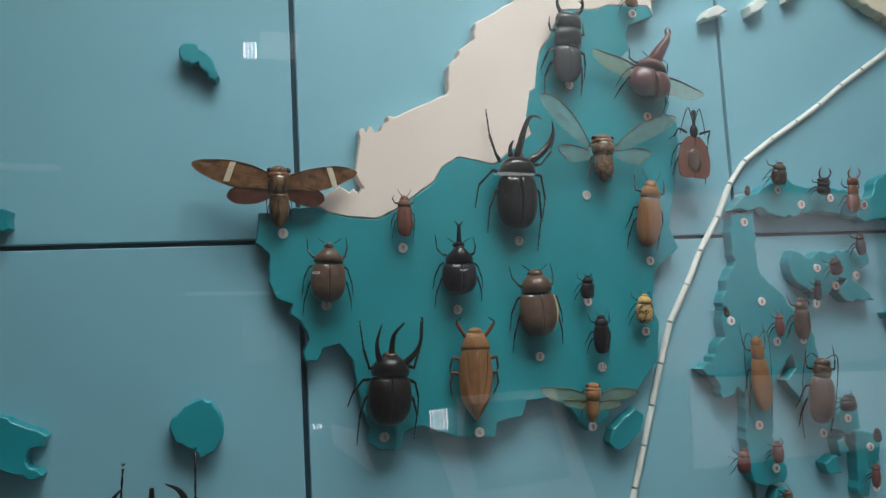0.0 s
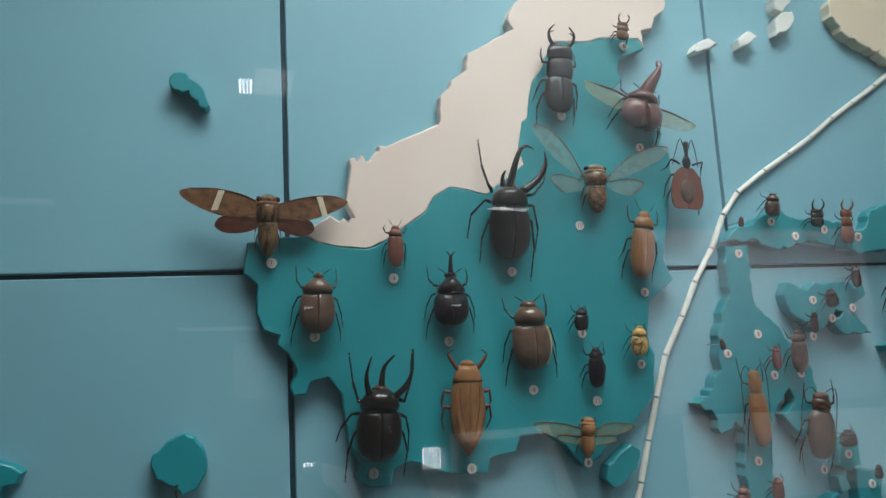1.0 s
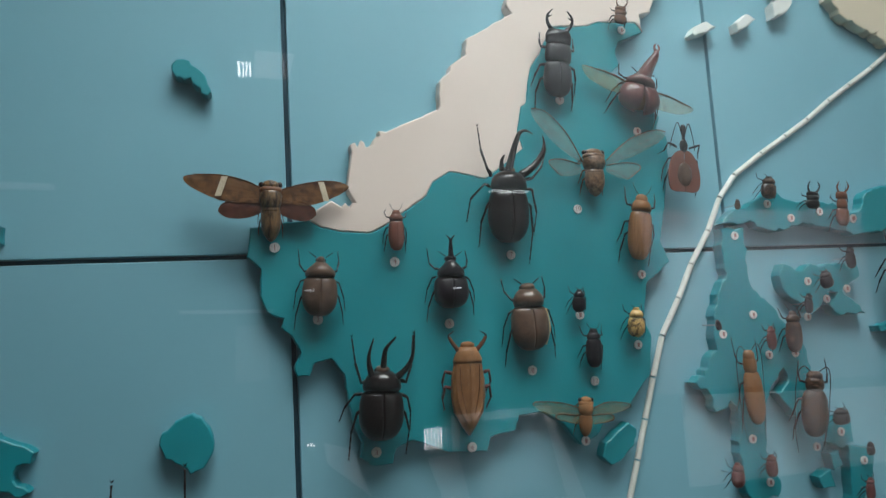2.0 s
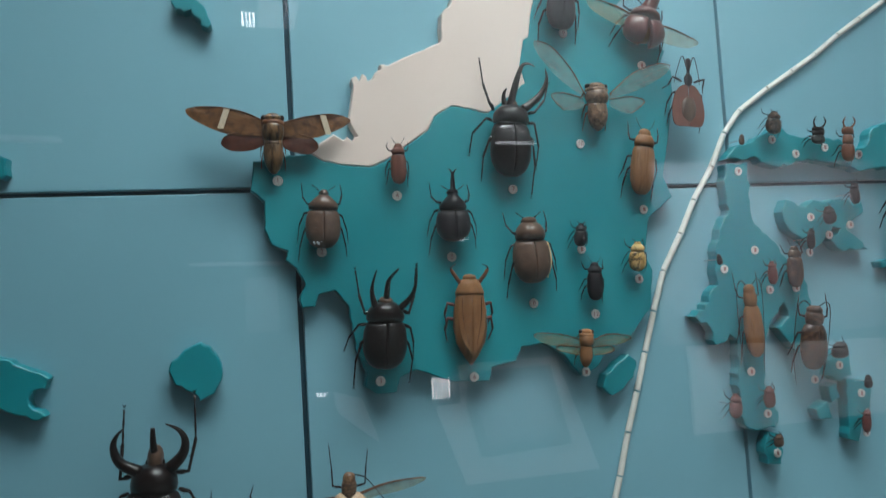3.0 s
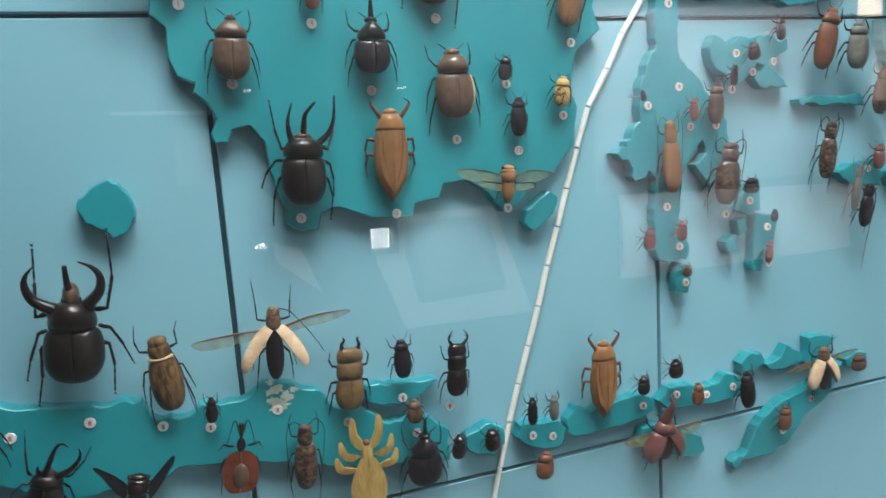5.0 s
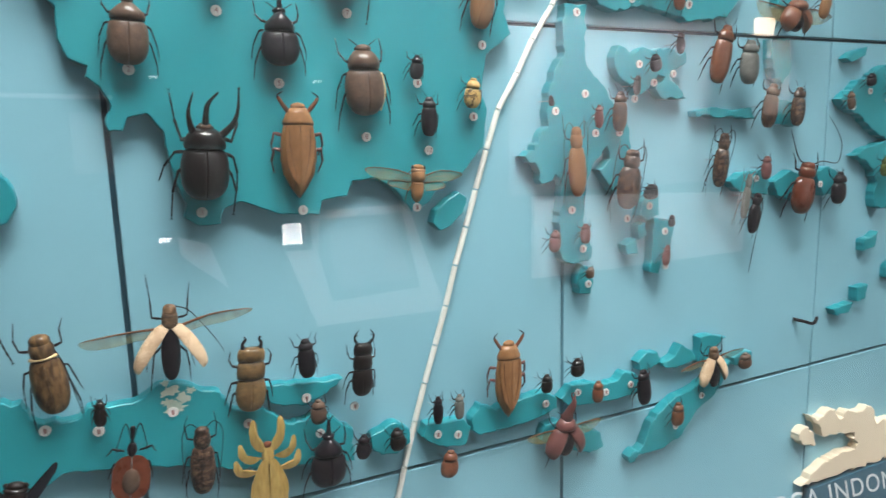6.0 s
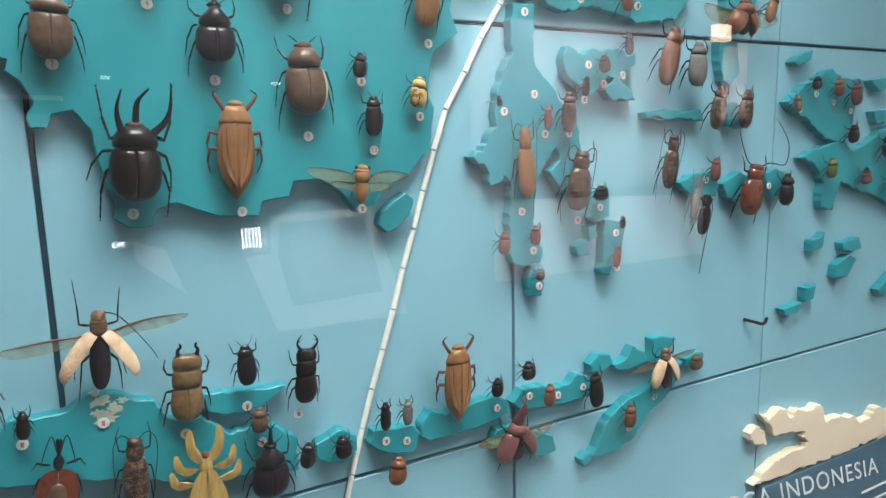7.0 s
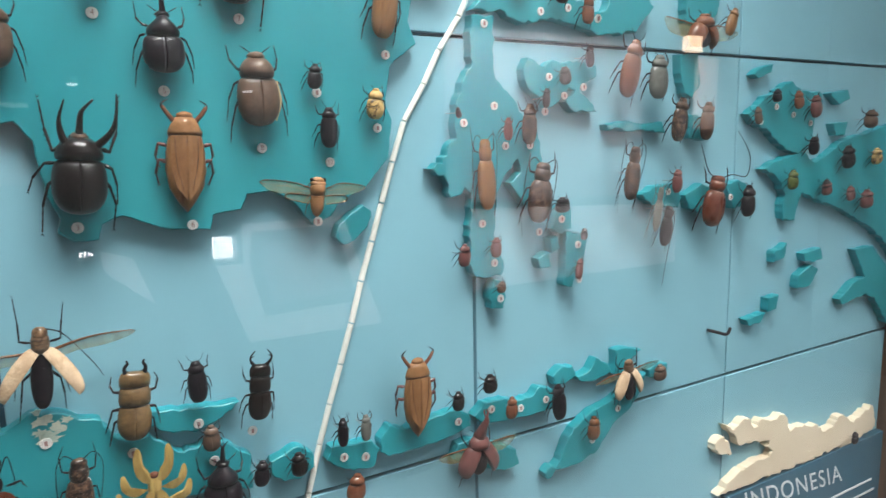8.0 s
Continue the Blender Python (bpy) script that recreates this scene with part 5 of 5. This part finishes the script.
beetle(18, 1503, 15, 1457, 27, shell_umber, "dull brown scarab beetle specimen pinned on the teal map", nose=0.25)
beetle(79, 1539, 78, 1506, 13, shell_red, "narrow reddish beetle specimen with striped wing cases", slim=True)
beetle(122, 1501, 121, 1458, 29, shell_dark, "dark horned beetle specimen with one forked horn", horn="fork")
beetle(178, 1575, 174, 1510, 36, shell_black, "large black three-horned beetle specimen", horn="atlas")
beetle(62, 1417, 58, 1360, 35, shell_black, "large black three-horned beetle specimen", horn="atlas_open")
beetle(-110, 1322, -116, 1249, 40, shell_black, "very large glossy black three-horned beetle specimen", horn="atlas_wide")
beetle(187, 1476, 188, 1420, 33, shell_umber, "large brown scarab beetle specimen with a golden edge", rim=True)
beetle(235, 1700, 229, 1638, 27, shell_dark, "black stag beetle specimen with long curved jaws", horn="stag")
beetle(300, 1727, 298, 1710, 12, shell_brown, "small brown horned beetle specimen on the cream board", horn="stag")
beetle(304, 1551, 295, 1492, 23, shell_tan, "tan beetle specimen with long wing cases", slim=True)
beetle(316, 1663, 304, 1627, 36, shell_wine, "brown rhinoceros beetle specimen with one wing case open", horn="rhino", wings=58, half=True)
violin(354, 1616, 349, 1553, 33, shell_red, "flat reddish violin beetle specimen with a long neck", square=True)
beetle(235, 1469, 233, 1449, 12, shell_dark, "small dark beetle specimen")
beetle(245, 1435, 244, 1402, 15, shell_dark, "slender black beetle specimen", slim=True)
beetle(288, 1451, 286, 1425, 16, shell_yellow, "small yellow beetle specimen with dark marks")
water_bug(132, 1431, 129, 1357, 31, shell_orange, "giant orange-brown water bug specimen with hooked forelegs")
water_bug(321, 1209, 320, 1132, 32, shell_orange, "tan water bug specimen pinned beside the white divider")
longhorn(26, 1285, 23, 1226, 17, shell_straw, "pale longhorn specimen with open wing cases and wings", wings=60, spread=33, slope=0.15, front=True, feelers=[[(4, 28), (13, 24), (24, 11), (34, -3), (39, -12)]])
beetle(83, 1242, 79, 1189, 24, shell_gold, "bronze stag beetle specimen with short jaws", horn="stag", jaw=0.5)
beetle(126, 1242, 127, 1208, 15, shell_dark, "slender black beetle specimen", slim=True)
beetle(176, 1230, 173, 1183, 19, shell_black, "black stag beetle specimen with branched jaws", horn="stag")
longhorn(-60, 1275, -54, 1216, 28, shell_streaked, "streaked brown longhorn specimen with a pale band", feelers=[[(5, 24), (11, 5), (13, -17), (15, -39)]])
beetle(-27, 1221, -28, 1200, 9, shell_black, "small black beetle specimen")
violin(-7, 1196, -14, 1139, 27, shell_ruby, "flat dark red violin beetle specimen with a long neck")
longhorn(41, 1185, 38, 1129, 23, shell_mottled, "mottled grey-brown longhorn specimen")
leaf_insect(90, 1161, 88, 1087, 39, shell_leaf, "golden leaf insect specimen with lobed legs")
beetle(141, 1157, 139, 1108, 31, shell_dark, "black rough-backed beetle specimen", horn="fork")
beetle(134, 1188, 134, 1166, 14, shell_umber, "small brown beetle specimen")
beetle(173, 1148, 171, 1125, 13, shell_dark, "small black beetle specimen")
beetle(203, 1147, 205, 1125, 15, shell_black, "small black beetle specimen")
beetle(-183, 1247, -188, 1201, 30, shell_black, "broad black beetle specimen with a short horn on the teal map", horn="fork")
number_disc(-165, 1213, "")
beetle(-142, 1190, -152, 1146, 25, shell_black, "black horned beetle specimen", horn="atlas")
beetle(245, 1168, 245, 1141, 10, shell_dark, "thin black beetle specimen", slim=True)
beetle(267, 1166, 267, 1141, 10, shell_grey, "thin grey beetle specimen", slim=True)
beetle(257, 1113, 254, 1086, 18, shell_rust, "small rust-coloured beetle specimen", legs=False)
beetle(365, 1167, 365, 1147, 13, shell_black, "small black beetle specimen")
beetle(402, 1177, 403, 1157, 16, shell_black, "small black beetle specimen")
beetle(429, 1148, 429, 1124, 14, shell_rust, "small red beetle specimen", legs=False)
beetle(489, 1149, 494, 1108, 18, shell_dark, "slender dark beetle specimen", slim=True)
beetle(388, 1121, 388, 1072, 29, shell_wine, "reddish beetle specimen with open wing cases", horn="rhino", wings=45, spread=30)
beetle(542, 1101, 542, 1073, 17, shell_brown, "small brown beetle specimen")
longhorn(593, 1157, 597, 1108, 20, shell_straw, "pale specimen with open straw-coloured wing cases", wings=50, spread=28)
beetle(645, 1141, 647, 1121, 19, shell_umber, "small brown beetle specimen", legs=False)
beetle(369, 1436, 371, 1426, 6, shell_dark, "tiny black beetle specimen", legs=False)
beetle(426, 1427, 426, 1405, 10, shell_wine, "small wine-red beetle specimen", slim=True)
beetle(452, 1440, 451, 1401, 17, shell_mottled, "dark mottled beetle specimen", slim=True)
longhorn(398, 1407, 402, 1340, 23, shell_tan, "tan-brown longhorn specimen on the teal relief")
longhorn(469, 1383, 462, 1323, 33, shell_mottled, "mottled brown longhorn specimen with spiny legs")
beetle(494, 1347, 494, 1331, 18, shell_dark, "small dark beetle specimen")
beetle(375, 1310, 374, 1288, 13, shell_wine, "small wine-red beetle specimen")
beetle(411, 1313, 411, 1293, 12, shell_wine, "small wine-red beetle specimen", slim=True)
beetle(417, 1269, 417, 1257, 10, shell_umber, "tiny brown beetle specimen")
beetle(524, 1313, 524, 1300, 9, shell_dark, "tiny dark beetle specimen", legs=False)
beetle(519, 1281, 517, 1259, 10, shell_wine, "small wine-red beetle specimen", slim=True)
beetle(473, 1455, 472, 1436, 9, shell_dark, "small dark beetle specimen", slim=True)
beetle(494, 1476, 498, 1459, 14, shell_dark, "small dark beetle specimen")
beetle(528, 1498, 529, 1477, 11, shell_dark, "small dark beetle specimen", slim=True)
beetle(443, 1568, 440, 1546, 16, shell_mottled, "small mottled beetle specimen")
beetle(492, 1553, 491, 1536, 15, shell_black, "small black beetle specimen", horn="stag")
beetle(527, 1553, 525, 1519, 15, shell_rust, "narrow red-brown beetle specimen", slim=True, horn="stag")
beetle(405, 1546, 404, 1536, 6, shell_umber, "tiny brown beetle specimen", legs=False)
beetle(595, 1508, 580, 1448, 25, shell_rust, "long red-brown beetle specimen", slim=True)
beetle(630, 1494, 629, 1447, 26, shell_grey, "grey oval beetle specimen", slim=True)
beetle(670, 1449, 662, 1400, 22, shell_mottled, "mottled brown weevil specimen with bent legs", slim=True)
beetle(714, 1445, 711, 1401, 21, shell_mottled, "mottled dark weevil specimen with bent legs", slim=True)
longhorn(597, 1396, 590, 1338, 25, shell_mottled, "dark brown longhorn specimen with trailing antennae")
beetle(665, 1369, 665, 1342, 15, shell_wine, "small wine-red beetle specimen", slim=True)
longhorn(653, 1328, 646, 1282, 21, shell_dark, "slender dark longhorn specimen with trailing antennae", feelers=[[(4, 21), (12, 5), (10, -31), (10, -69)]])
longhorn(639, 1350, 631, 1300, 14, shell_grey, "slim pale grey longhorn specimen with thin legs")
longhorn(736, 1359, 726, 1298, 41, shell_ruby, "glossy red longhorn specimen with curved antennae", feelers=[[(-6, 27), (-17, 33), (-25, 47), (-33, 64)], [(10, 30), (26, 35), (55, 37), (59, 59), (48, 75), (31, 89)]])
beetle(796, 1345, 795, 1305, 23, shell_dark, "dark beetle specimen with long legs")
beetle(700, 1542, 699, 1502, 33, shell_rust, "orange-brown beetle specimen with open wings", wings=62, spread=30)
beetle(755, 1552, 743, 1521, 16, shell_tan, "narrow tan beetle specimen", slim=True)
beetle(842, 1462, 844, 1446, 16, shell_dark, "small dark beetle specimen on the teal relief")
beetle(887, 1461, 892, 1438, 17, shell_rust, "small red beetle specimen on the teal relief")
beetle(926, 1456, 931, 1427, 21, shell_wine, "small dark red beetle specimen on the teal relief", slim=True)
beetle(928, 1402, 930, 1378, 20, shell_dark, "small dark beetle specimen on the teal relief", slim=True)
beetle(805, 1440, 810, 1419, 13, shell_umber, "small brown beetle specimen on the teal relief")
beetle(886, 1360, 887, 1334, 19, shell_green, "small green and yellow beetle specimen on the teal relief")
beetle(964, 1342, 967, 1322, 20, shell_wine, "small dark red beetle specimen on the teal relief")
beetle(1064, 1438, 1063, 1412, 27, shell_umber, "small brown beetle specimen on the teal relief")
beetle(1011, 1389, 1015, 1357, 26, shell_dark, "small dark beetle specimen on the teal relief")
beetle(1085, 1384, 1089, 1360, 22, shell_yellow, "small yellow beetle specimen on the teal relief")
beetle(1023, 1332, 1028, 1311, 17, shell_wine, "small dark red beetle specimen on the teal relief")
beetle(1068, 1325, 1069, 1297, 26, shell_wine, "small dark red beetle specimen on the teal relief")
beetle(964, 1344, 965, 1323, 17, shell_dark, "small dark beetle specimen on the teal relief")
beetle(1087, 949, 1089, 929, 15, shell_dark, "small dark beetle specimen on the cream relief", legs=False)

# a loose bit of metal that sticks out of a panel joint
bm = tube(bent([(0.757, 0.0, 1.160), (0.764, -0.010, 1.158), (0.775, -0.016, 1.155), (0.784, -0.014, 1.161)], 4), [0.0022] * 13)
tagged(mesh_object("loose_clip", bm, shell_dark, smooth=True), "small dark bent metal clip in a panel joint", "clip")
